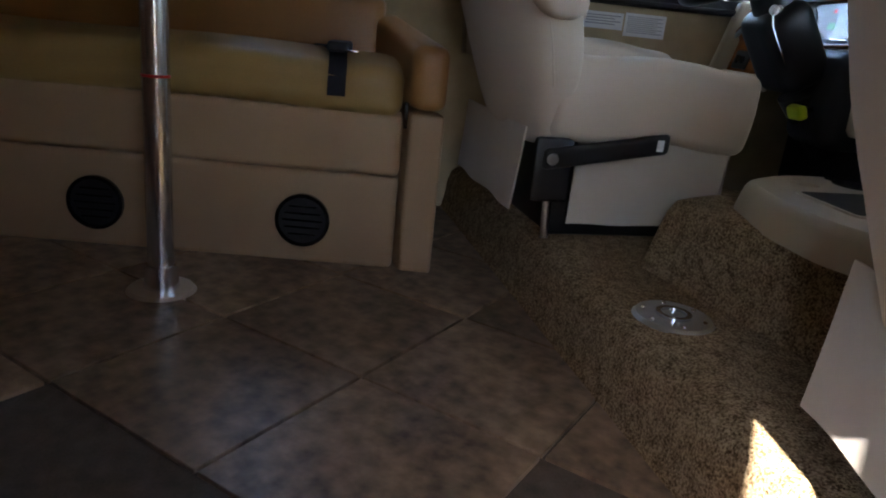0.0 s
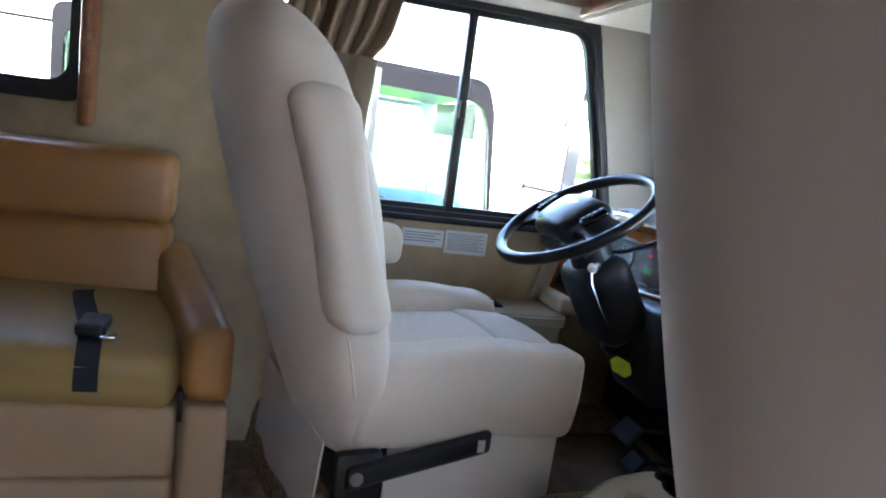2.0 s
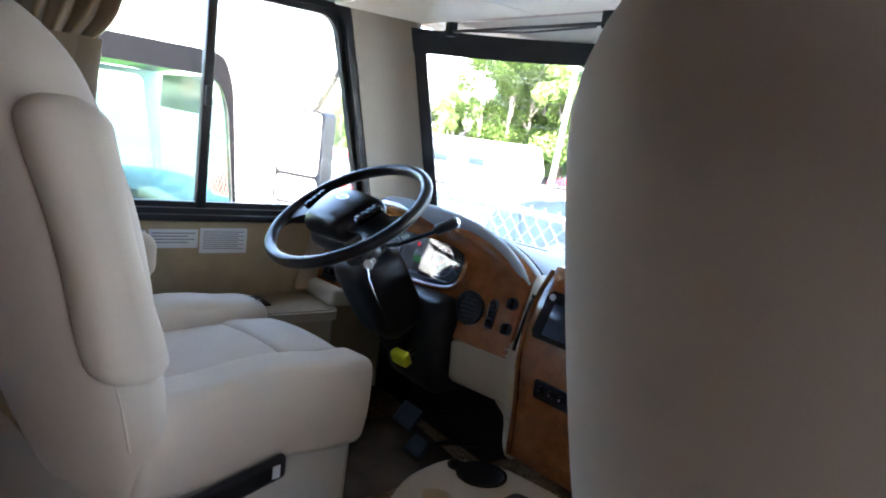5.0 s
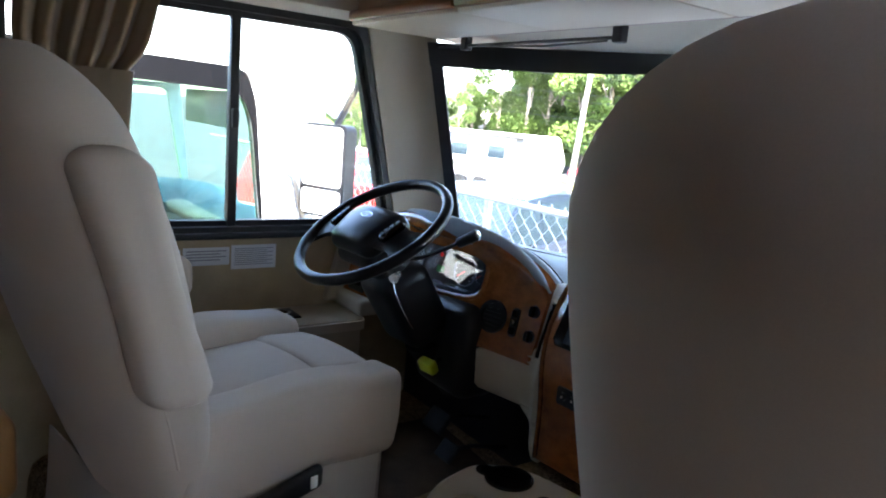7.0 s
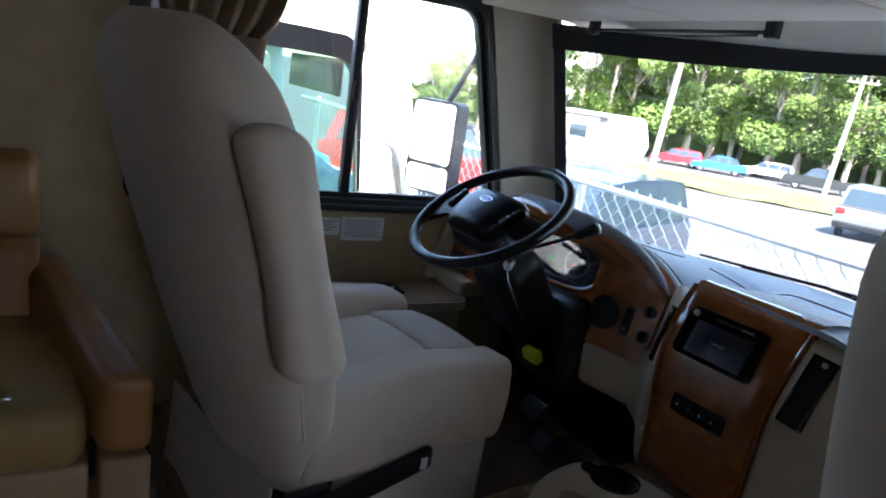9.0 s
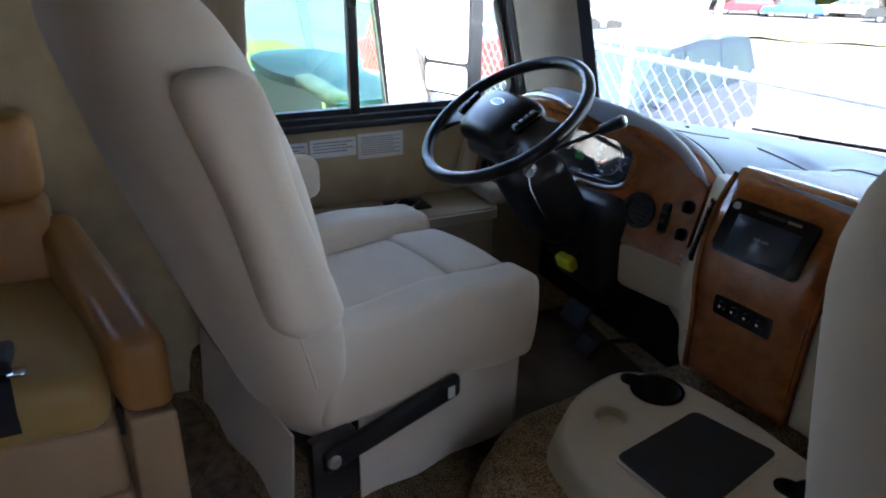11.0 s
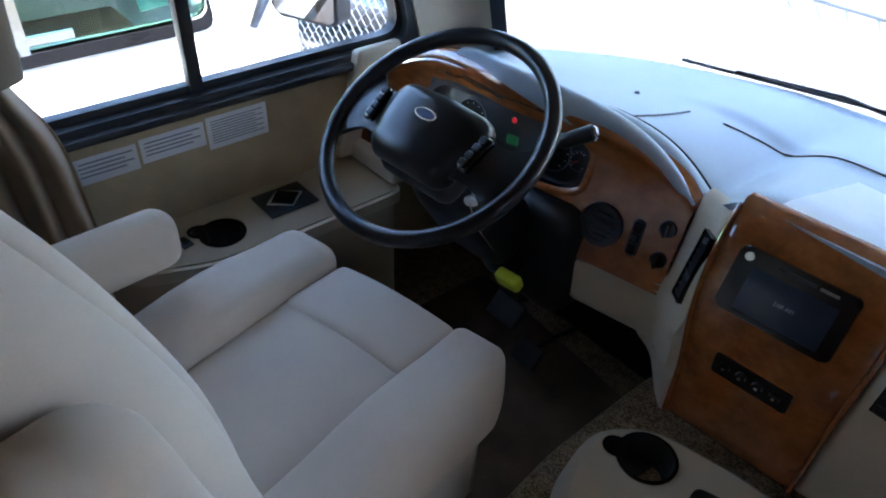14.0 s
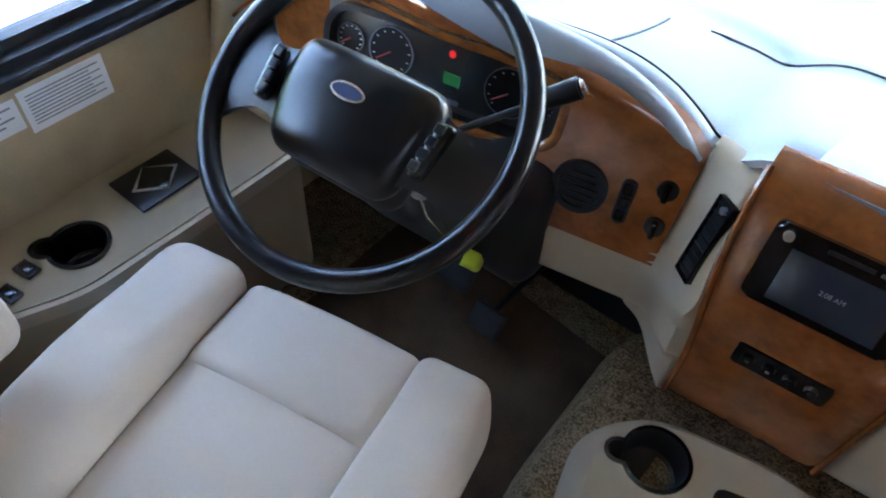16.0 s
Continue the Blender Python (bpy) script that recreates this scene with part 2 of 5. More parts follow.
def prism(outline, place, bevel=0.0, bm=None, seg=2):
    """A slab: outline points (u, v), laid at place(u, v, 0) in front and place(u, v, 1) behind."""
    bm = bm or bmesh.new()
    a = [bm.verts.new(place(u, v, 0)) for u, v in outline]
    b = [bm.verts.new(place(u, v, 1)) for u, v in outline]
    n = len(outline)
    front = bm.faces.new(a)
    bm.faces.new(b[::-1])
    for i in range(n):
        bm.faces.new((a[i], b[i], b[(i + 1) % n], a[(i + 1) % n]))
    if bevel:
        bmesh.ops.bevel(bm, geom=list(front.edges), offset=bevel, segments=seg, affect="EDGES")
    return bm


def ring_prism(outer, inner, place, bm=None):
    """A frame between two outlines of as many points."""
    bm = bm or bmesh.new()
    n = len(outer)
    vs = [[bm.verts.new(place(u, v, d)) for u, v in o] for o, d in ((outer, 0), (inner, 0), (inner, 1), (outer, 1))]
    for k in range(4):
        a, b = vs[k], vs[(k + 1) % 4]
        for i in range(n):
            bm.faces.new((a[i], a[(i + 1) % n], b[(i + 1) % n], b[i]))
    return bm


def round_rect(x0, y0, x1, y1, r, seg=6):
    pts = []
    for cx, cy, a0 in ((x1 - r, y1 - r, 0), (x0 + r, y1 - r, 90), (x0 + r, y0 + r, 180), (x1 - r, y0 + r, 270)):
        pts += [(cx + r * math.cos(radians(a0 + 90 * i / seg)), cy + r * math.sin(radians(a0 + 90 * i / seg))) for i in range(seg + 1)]
    return pts


def round_poly(pts, r, seg=5):
    """A polygon with each corner rounded by r."""
    out, n = [], len(pts)
    for i in range(n):
        p, a, b = Vector(pts[i]), Vector(pts[i - 1]), Vector(pts[(i + 1) % n])
        rr = min(r, (a - p).length * 0.45, (b - p).length * 0.45)
        s, e = p + (a - p).normalized() * rr, p + (b - p).normalized() * rr
        for k in range(seg + 1):
            t = k / seg
            q = s * (1 - t) ** 2 + p * 2 * t * (1 - t) + e * t * t
            out.append((q.x, q.y))
    return out


def grid_sheet(us, vs, at, thick=None):
    bm = bmesh.new()
    g = [[bm.verts.new(at(u, v)) for v in vs] for u in us]
    for i in range(len(us) - 1):
        for j in range(len(vs) - 1):
            bm.faces.new((g[i][j], g[i + 1][j], g[i + 1][j + 1], g[i][j + 1]))
    if thick:
        bmesh.ops.recalc_face_normals(bm, faces=bm.faces)
        bmesh.ops.solidify(bm, geom=bm.faces[:], thickness=thick)
    return bm


def thicken(bm, off):
    """Gives a sheet a back, shifted by off, and closes its rims."""
    faces, rims = bm.faces[:], [e for e in bm.edges if len(e.link_faces) == 1]
    back = {v: bm.verts.new(v.co + Vector(off)) for v in bm.verts[:]}
    for f in faces:
        bm.faces.new([back[v] for v in reversed(f.verts)])
    for e in rims:
        a, b = e.verts
        bm.faces.new((a, b, back[b], back[a]))
    return bm


def span(a, b, n):
    return [a + (b - a) * i / n for i in range(n + 1)]


def ease(a, b, x):
    t = max(0.0, min(1.0, (x - a) / (b - a)))
    return t * t * (3 - 2 * t)


def writing(name, text, size, m, material, parent=None):
    cu = bpy.data.curves.new(name, "FONT")
    cu.body, cu.size, cu.extrude, cu.align_x, cu.align_y = text, size, 0.0003, "CENTER", "CENTER"
    tmp = bpy.data.objects.new(name, cu)
    me = bpy.data.meshes.new_from_object(tmp)
    bpy.data.objects.remove(tmp)
    me.materials.clear()
    me.materials.append(material)
    ob = new(name, me)
    ob.matrix_basis = m
    ob.parent = parent
    return ob


I4 = Matrix.Identity(4)
CAB = 0.205      # height of the cab floor above the tiled floor
WL, WR = -1.2, 1.50   # inner faces of the side walls
GROUND = -1.15   # the yard outside

# ---- structure ----
FLOOR = 0.03
STEP_A, STEP_B = (-1.2, -0.58), (1.3, -0.08)   # edge of the raised cab floor


def edge_y(x):
    return STEP_A[1] + (x - STEP_A[0]) * (STEP_B[1] - STEP_A[1]) / (STEP_B[0] - STEP_A[0])


def struct(name, bm, material, label, category, smooth=40):
    return tagged(part(name, bm, material, None, "", smooth), label, category, kind="structure")


# floor under the tiles, from the back of the coach to the cab step; the entry stairwell is open
SW = (0.62, -1.42, WR, -0.42)   # stairwell
bm = box(((WL - 0.9 + SW[0]) / 2, -1.9, FLOOR - 0.055), (SW[0] - WL + 0.9, 3.2, 0.1))
box(((SW[0] + WR) / 2, (SW[1] - 3.5) / 2, FLOOR - 0.055), (WR - SW[0], 3.5 + SW[1], 0.1), bm=bm)
floor = struct("floor", bm, M_grout, "brown slate-look tiled floor laid diagonally with thin joints", "floor")


def cab_profile():
    """The raised carpeted cab floor with a rolled edge towards the tiles."""
    prof = [(-0.015, 0.0), (-0.004, 0.05), (0.003, 0.11), (0.016, 0.15), (0.04, CAB - FLOOR - 0.008), (0.09, CAB - FLOOR), (0.6, CAB - FLOOR), (1.75, CAB - FLOOR)]
    return grid_sheet(span(WL, WR, 60), list(range(len(prof))), lambda x, j: Vector((x, edge_y(x) + prof[j][0], FLOOR + prof[j][1] + 0.004 * noise.noise((x * 9, j * 1.7, 0)))))


bm = cab_profile()
box(((SW[0] + WR) / 2, -0.30, FLOOR - 0.055), (WR - SW[0], 0.26, 0.1), bm=bm)
struct("carpet", bm, M_carpet, "tan and brown flecked cut-pile carpet over the raised cab floor", "carpet", 70)
bm = bmesh.new()
for i, (x0, z) in enumerate(((0.62, -0.22), (0.90, -0.47), (1.16, -0.70))):
    box(((x0 + WR + 0.5) / 2, (SW[1] + SW[3]) / 2, z - 0.1), (WR + 0.5 - x0, SW[3] - SW[1], 0.2), 0.01, bm=bm)
struct("entry_steps", bm, M_carpet, "carpeted entry steps down to the open side door", "steps")

# left wall with the cab window and the window over the sofa
WIN = round_poly([(-0.62, 0.872), (0.588, 0.872), (0.426, 1.548), (-0.62, 1.548)], 0.06)
WIN2 = round_rect(-1.48, 1.115, -1.16, 1.62, 0.06)


def wall_with_holes(place, outer, holes):
    bm = bmesh.new()
    loops = []
    for d in (0, 1):
        edges = []
        for o in (outer, *holes):
            vs = [bm.verts.new(place(u, v, d)) for u, v in o]
            loops.append(vs)
            edges += [bm.edges.new((vs[i], vs[(i + 1) % len(vs)])) for i in range(len(vs))]
        bmesh.ops.triangle_fill(bm, use_beauty=True, edges=edges)
    n = 1 + len(holes)
    for a, b in zip(loops[:n], loops[n:]):
        for i in range(len(a)):
            bm.faces.new((a[i], a[(i + 1) % len(a)], b[(i + 1) % len(a)], b[i]))
    return bm


def left_at(y, z, d):
    return Vector((WL - 0.05 * d, y, z))


struct("wall_left", wall_with_holes(left_at, [(-3.5, 0), (0.72, 0), (0.72, 2.0), (-3.5, 2.0)], [WIN, WIN2]), M_wall, "beige textured vinyl side wall", "wall", 30)


def right_at(y, z, d):
    return Vector((WR + 0.05 * d, y, z))


# Unseen wall: slit sized for a sun patch, dark wood to cut bounce.
LIGHT_SLIT = [(-0.64, 0.35), (-0.53, 0.35), (-0.53, 1.90), (-0.64, 1.90)]
struct("wall_right", wall_with_holes(right_at, [(-3.5, -0.9), (1.35, -0.9), (1.35, 2.0), (-3.5, 2.0)], [LIGHT_SLIT]), M_cabinet, "unseen dark wood side wall with a narrow slit for sunlight", "wall", 30)
# Closes the rear out of view; dark wood keeps the back dim.
struct("wall_back", box(((WL + WR) / 2, -3.53, 0.6), (WR - WL + 1.9, 0.06, 2.9)), M_cabinet, "unseen brown wooden rear wall, dark to soak up stray light", "wall")
# Ceiling is out of view; darker wall vinyl lowers its bounced light.
struct("ceiling", box(((WL + WR) / 2, -1.1, 2.03), (WR - WL + 0.1, 4.9, 0.06)), M_wall, "beige textured vinyl ceiling", "ceiling")
# vehicle body under the windows
struct("body_side_left", box((WL - 0.035, -1.4, -0.35), (0.05, 4.3, 0.7)), M_white, "white fibreglass body side", "body side")


# windshield opening: the wall in front bends round the corners in plan
def ws_y(x, z):
    """Depth of the windshield at x and height z."""
    u = min(1.0, abs(x - 0.03) / 1.16)
    return 1.26 - 0.46 * u ** 3.2 - 0.24 * (z - 0.85)


def ws_pt(x, z, d=0.0):
    return Vector((x, ws_y(x, z) + d, z))


XS = span(-1.115, 1.17, 40)
glass = part("windshield_glass", grid_sheet(XS, span(0.80, 1.50, 6), lambda x, z: ws_pt(x, z, 0.02), 0.004), M_glass)
glass.visible_shadow = False
ws = thing("windshield", I4, "wide curved windshield in a black rubber frame", "windshield", kind="structure")
glass.parent = ws
part("windshield_frame", grid_sheet(XS, span(0, 1, 3), lambda x, v: ws_pt(x, (1.452 + 0.034 * min(1, max(0, (x + 1.1) / 1.5))) * (1 - v) + 1.53 * v, -0.01), 0.03), M_seal, ws)
for x0, x1 in ((-1.112, -1.086), (1.125, 1.18)):
    part("windshield_post", grid_sheet(span(x0, x1, 3), span(0.78, 1.53, 8), lambda x, z: ws_pt(x, z, -0.012), 0.03), M_seal, ws)
part("windshield_sill", grid_sheet(XS, span(0.70, 0.815, 2), lambda x, z: ws_pt(x, z, 0.012), 0.03), M_seal, ws)
# corner pillars between side window and windshield
for side, x0, y0 in ((-1, WL, 0.60), (1, WR, 0.9)):
    def pil(u, z, side=side, x0=x0, y0=y0):
        a = Vector((x0, y0 - 0.24 * (z - 0.9), z))
        b = ws_pt(-1.10 if side < 0 else 1.14, z)
        mid = Vector((x0 + 0.015 * side, b.y, z))
        return a * (1 - u) ** 2 + mid * (2 * u * (1 - u)) + b * u * u
    struct("pillar", grid_sheet(span(0, 1, 14), span(0.5, 1.72, 8), pil, 0.02), M_trim, "cream moulded windshield corner pillar", "pillar", 60)
struct("cab_roof", box(((WL + WR) / 2, 1.385, 1.82), (WR - WL + 0.1, 0.58, 0.5)), M_white, "white front cap over the windshield", "front cap")
struct("front_nose", grid_sheet(span(-1.2, 1.3, 24), span(-0.6, 0.76, 6), lambda x, z: Vector((x, min(1.3, ws_y(x, 0.85) + 0.06), z)), 0.03), M_white, "white front nose below the windshield", "front cap")

# overhead: soffit over the windshield and cabinets above the cab
bm = prism([(0.69, 1.555), (0.80, 1.548), (1.09, 1.512), (1.09, 1.99), (0.69, 1.99)], lambda y, z, d: Vector((WL + 0.01 + (WR - WL - 0.02) * d, y, z)))
struct("soffit", bm, M_ceiling, "off-white padded soffit above the windshield", "soffit")
bm = box((WL + 0.10, -0.05, 1.60), (0.20, 1.45, 0.07), 0.015)
cabl = thing("wall_cabinet", pose(WL + 0.15, -0.25, 1.64), "dark wooden wall cabinet above the side window", "cabinet")
part("body", box((0, 0, 0.17), (0.29, 1.05, 0.33), 0.006), M_cabinet, cabl)
part("door", box((0.155, 0, 0.17), (0.02, 1.0, 0.29), 0.006), M_cabinet, cabl)
struct("window_valance", bm, M_ceiling, "off-white padded valance above the side window", "valance")
for i in range(5):
    x0 = WL + 0.20 + i * 0.55
    cabt = thing("overhead_cabinet", pose(x0 + 0.27, 0.50, 1.55), "reddish-brown wooden overhead cabinet above the cab", "cabinet", "cabinets above the cab")
    part("body", box((0, 0, 0.2), (0.545, 0.36, 0.42), 0.006), M_cabinet, cabt)
    dr = part("door", box((0, -0.19, 0.2), (0.52, 0.02, 0.38), 0.006), M_cabinet, cabt)
    part("moulding", box((0, -0.20, 0.005), (0.545, 0.05, 0.03), 0.01), M_cabinet, cabt)
    part("latch", rod((0.0, -0.205, 0.06), (0.0, -0.225, 0.06), 0.012, seg=12, bevel=0.003), M_chrome, dr)
    part("rail", box((0, -0.05, -0.012), (0.545, 0.32, 0.018), 0.006), M_trim, cabt)


# side windows
def side_window(name, outline, mull, label):
    w = thing(name, I4, label, "window", kind="structure")
    cy = sum(p[0] for p in outline) / len(outline)
    cz = sum(p[1] for p in outline) / len(outline)

    def grow(k):
        out = []
        for y, z in outline:
            d = Vector((y - cy, z - cz))
            q = Vector((math.copysign(1, d.x), math.copysign(1, d.y)))
            out.append((y + q.x * k, z + q.y * k))
        return out
    part("window_frame", ring_prism(grow(0.035), grow(-0.005), lambda y, z, d: Vector((WL + 0.014 - 0.09 * d, y, z))), M_seal, w)
    part("gasket", ring_prism(grow(0.0), grow(-0.022), lambda y, z, d: Vector((WL - 0.012 - 0.03 * d, y, z))), M_seal, w)
    for y0, y1, y2, dx in mull:
        g = part("pane", prism([(y0, min(p[1] for p in outline) + 0.005), (y1, min(p[1] for p in outline) + 0.005), (y2, max(p[1] for p in outline) - 0.005), (y0, max(p[1] for p in outline) - 0.005)], lambda y, z, d: Vector((WL - 0.022 - dx - 0.004 * d, y, z))), M_glass, w)
        g.visible_shadow = False
    return w


w1 = side_window("window_1", WIN, [(-0.61, 0.0, 0.0, 0.0), (0.0, 0.577, 0.417, 0.012)], "sliding driver's side window in a black frame")
part("mullion", box((WL - 0.02, 0.004, 1.21), (0.035, 0.03, 0.67), 0.004), M_seal, w1)
part("latch", box((WL + 0.004, 0.004, 1.22), (0.02, 0.022, 0.06), 0.005), M_seal, w1)
part("track", box((WL + 0.016, -0.03, 0.850), (0.03, 1.20, 0.02), 0.006), M_seal, w1)
w2 = side_window("window_2", WIN2, [(-1.475, -1.165, -1.165, 0.0)], "black-framed window above the sofa")
vb = thing("window_box", I4, "brown wooden window surround with rounded lower end", "window surround", kind="structure")
part("side_board", box((WL + 0.05, -1.115, 1.42), (0.10, 0.035, 0.80), 0.012), M_cabinet, vb)
part("top_board", box((WL + 0.05, -1.6, 1.80), (0.10, 1.0, 0.14), 0.012), M_cabinet, vb)

# ledge below the side window
def keyhole(R, r, off, n=28):
    pts = []
    a0 = math.asin(min(1, r * 0.9 / R))
    for i in range(n + 1):
        a = a0 + (math.tau - 2 * a0) * i / n
        pts.append((R * math.cos(a), R * math.sin(a)))
    for i in range(9):
        a = -math.pi / 2 + math.pi * i / 8
        pts.append((off + r * math.cos(a), r * 0.9 * math.sin(a)))
    return pts


def moved(pts, x, y, turn):
    c, n = math.cos(radians(turn)), math.sin(radians(turn))
    return [(x + c * u - n * v, y + n * u + c * v) for u, v in pts]


ledge = thing("side_console", I4, "cream side ledge under the driver's window", "side console", kind="structure")
LEDGE = round_poly([(WL + 0.005, -0.30), (WL + 0.005, 0.40), (-0.985, 0.40), (-0.985, 0.10), (-0.99, -0.10), (-1.06, -0.27)], 0.04)
part("top", wall_with_holes(lambda x, y, d: Vector((x, y, 0.592 - 0.02 * d)), LEDGE, [moved(keyhole(0.05, 0.022, 0.055), -1.075, -0.05, 230)]), M_panel, ledge, smooth=30)
part("lip", ring_prism([(x + (0.012 if x > WL + 0.02 else 0), y) for x, y in LEDGE], [(x - 0.006, y) for x, y in LEDGE], lambda x, y, d: Vector((x, y, 0.588 - 0.03 * d))), M_trim, ledge)
part("side", ring_prism([(x - (0.015 if x > WL + 0.05 else 0), y) for x, y in LEDGE], [(x - (0.025 if x > WL + 0.05 else 0), y) for x, y in LEDGE], lambda x, y, d: Vector((x, y, 0.571 - 0.37 * d))), M_panel, ledge)
plate = thing("switch_plate", pose(-1.105, 0.13, 0.594, 0, 0, 0), "black plastic mirror-control plate set in the ledge", "switch plate")
part("plate", box((0, 0, 0.003), (0.105, 0.13, 0.006), 0.002), M_black, plate)
part("key", box((0, 0, 0.008), (0.055, 0.055, 0.006), 0.002, m=pose(0, 0, 0, 0, 0, 45)), M_gloss, plate)
part("rim", ring_prism([(0.04, 0), (0, 0.05), (-0.04, 0), (0, -0.05)], [(0.034, 0), (0, 0.043), (-0.034, 0), (0, -0.043)], lambda x, y, d: Vector((x, y, 0.009 - 0.003 * d))), M_steel, plate)
cup = thing("cup_holder", pose(-1.075, -0.05, 0.592), "black plastic cup holder sunk in the ledge", "cup holder")


def cup_parts(parent, R, r, off, turn, deep=0.065):
    """A sunk keyhole-shaped well with a proud rim."""
    ko, ki = moved(keyhole(R + 0.004, r + 0.004, off), 0, 0, turn), moved(keyhole(R * 0.95, r * 0.88, off), 0, 0, turn)
    part("rim", ring_prism(ko, ki, lambda x, y, d: Vector((x, y, 0.004 - 0.008 * d))), M_gloss, parent)
    bm = bmesh.new()
    rings = [[bm.verts.new((x * g, y * g, z)) for x, y in ki] for g, z in ((1.0, 0.003), (0.97, -deep * 0.5), (0.92, -deep * 0.92), (0.80, -deep))]
    bm.faces.new(rings[-1])
    for p, q in zip(rings, rings[1:]):
        for i in range(len(p)):
            bm.faces.new((p[i], p[(i + 1) % len(p)], q[(i + 1) % len(p)], q[i]))
    part("well", bm, M_black, parent)


cup_parts(cup, 0.05, 0.022, 0.055, 230)
for y, x in ((-0.155, -1.09), (-0.20, -1.065)):
    sw = thing("rocker_switch", pose(x, y + 0.02, 0.593, 0, 0, 10), "small black rocker switch on the ledge", "switch", "switches on the ledge")
    part("bezel", box((0, 0, 0.002), (0.04, 0.026, 0.005), 0.0015), M_black, sw)
    part("rocker", box((0, 0, 0.006), (0.024, 0.014, 0.006), 0.002, m=pose(0, 0, 0, 0, 8, 0)), M_gloss, sw)

# papers stuck under the window
for y0, y1, z0, z1, rows in ((-0.335, -0.29, 0.715, 0.80, 3), (-0.285, -0.155, 0.745, 0.805, 4), (-0.148, -0.002, 0.752, 0.81, 4), (0.004, 0.155, 0.735, 0.815, 9)):
    p = thing("notice", pose(WL, (y0 + y1) / 2, (z0 + z1) / 2), "white printed notice stuck on the wall under the window", "notice", "notices under the window")
    w, h = y1 - y0, z1 - z0
    part("sheet", box((0.0025, 0, 0), (0.001, w, h)), M_paper, p)
    for k in range(rows):
        part("text_line", box((0.0034, -0.01 * (k % 2), h / 2 - 0.012 - k * (h - 0.02) / rows), (0.0006, w * (0.86 - 0.12 * (k % 2)), (h - 0.02) / rows * 0.35)), M_print, p)

# curtain gathered beside the window
def curtain(y0, z0, z1, label):
    c = thing("curtain", I4, label, "curtain")
    def at(u, z):
        pinch = 1.0 - 0.35 * math.exp(-((z - 1.03) / 0.10) ** 2) - 0.42 * math.exp(-((z - 1.20) / 0.14) ** 4) + 0.12 * max(0.0, z - 1.33) / 0.2
        y = y0 + (u - 0.5) * 0.30 * pinch + 0.05 * max(0, 1.03 - z) + 0.16 * max(0.0, z - 1.30)
        x = WL + 0.075 + 0.028 * math.sin(u * 34 + 3 * math.sin(z * 2.3)) * (0.6 + 0.5 * pinch) + 0.010 * math.sin(u * 13 + z * 5)
        return Vector((x, y, z))
    part("cloth", grid_sheet(span(0, 1, 90), span(z0, z1, 30), at, 0.003), M_curtain, c, smooth=80)
    band = [Vector((WL + 0.075 + 0.055 * math.cos(a), y0 + 0.125 * math.sin(a), 0)) for a in span(0, math.tau, 24)[:-1]]
    bm = bmesh.new()
    lo, hi = [bm.verts.new(v + Vector((0, 0, 1.03))) for v in band], [bm.verts.new(Vector((v.x, v.y + 0.02, 1.33))) for v in band]
    for i in range(len(band)):
        bm.faces.new((lo[i], lo[(i + 1) % len(band)], hi[(i + 1) % len(band)], hi[i]))
    bmesh.ops.solidify(bm, geom=bm.faces[:], thickness=0.004)
    part("tie_band", bm, M_curtain, c, "smooth wide cloth band round the gathers", smooth=80)
    return c


curtain(-0.45, 0.62, 1.56, "gathered tan fabric curtain tied beside the side window")

# ---- carpeted engine hump and console ----
HUMP = round_poly([(-0.27, 0.02), (-0.15, -0.13), (0.02, -0.06), (0.30, 0.04), (0.50, 0.06), (0.50, 0.62), (-0.30, 0.62), (-0.30, 0.25)], 0.05)


def hump():
    bm = bmesh.new()
    cx, cy = 0.1, 0.3
    rings = []
    for k, (g, z) in enumerate(((1.06, CAB - 0.01), (1.03, CAB + 0.05), (1.0, CAB + 0.11), (0.98, 0.35), (0.95, 0.375), (0.90, 0.385), (0.5, 0.39))):
        rings.append([bm.verts.new((cx + (x - cx) * g, cy + (y - cy) * g, z + 0.003 * noise.noise((x * 12, y * 12, z * 9)))) for x, y in HUMP])
    for a, b in zip(rings, rings[1:]):
        for i in range(len(a)):
            bm.faces.new((a[i], a[(i + 1) % len(a)], b[(i + 1) % len(a)], b[i]))
    bm.faces.new(rings[-1])
    return bm


struct("engine_hump", hump(), M_carpet, "carpet-covered engine hump between the cab seats", "engine cover", 70)
con = thing("console", pose(0, 0, 0.385), "cream plastic cup console on the carpeted hump", "console")
CON = round_poly([(-0.09, 0.03), (-0.20, 0.17), (-0.235, 0.31), (-0.16, 0.40), (0.02, 0.44), (0.22, 0.44), (0.38, 0.42), (0.43, 0.30), (0.40, 0.12), (0.28, 0.03), (0.10, 0.01)], 0.05)
def con_body():
    bm = bmesh.new()
    rings = [[bm.verts.new((0.1 + (x - 0.1) * g, 0.22 + (y - 0.22) * g, z)) for x, y in CON] for g, z in ((1.07, -0.005), (1.05, 0.02), (1.02, 0.05), (0.99, 0.064), (0.95, 0.070))]
    for p, q in zip(rings, rings[1:]):
        for i in range(len(p)):
            bm.faces.new((p[i], p[(i + 1) % len(p)], q[(i + 1) % len(p)], q[i]))
    return bm


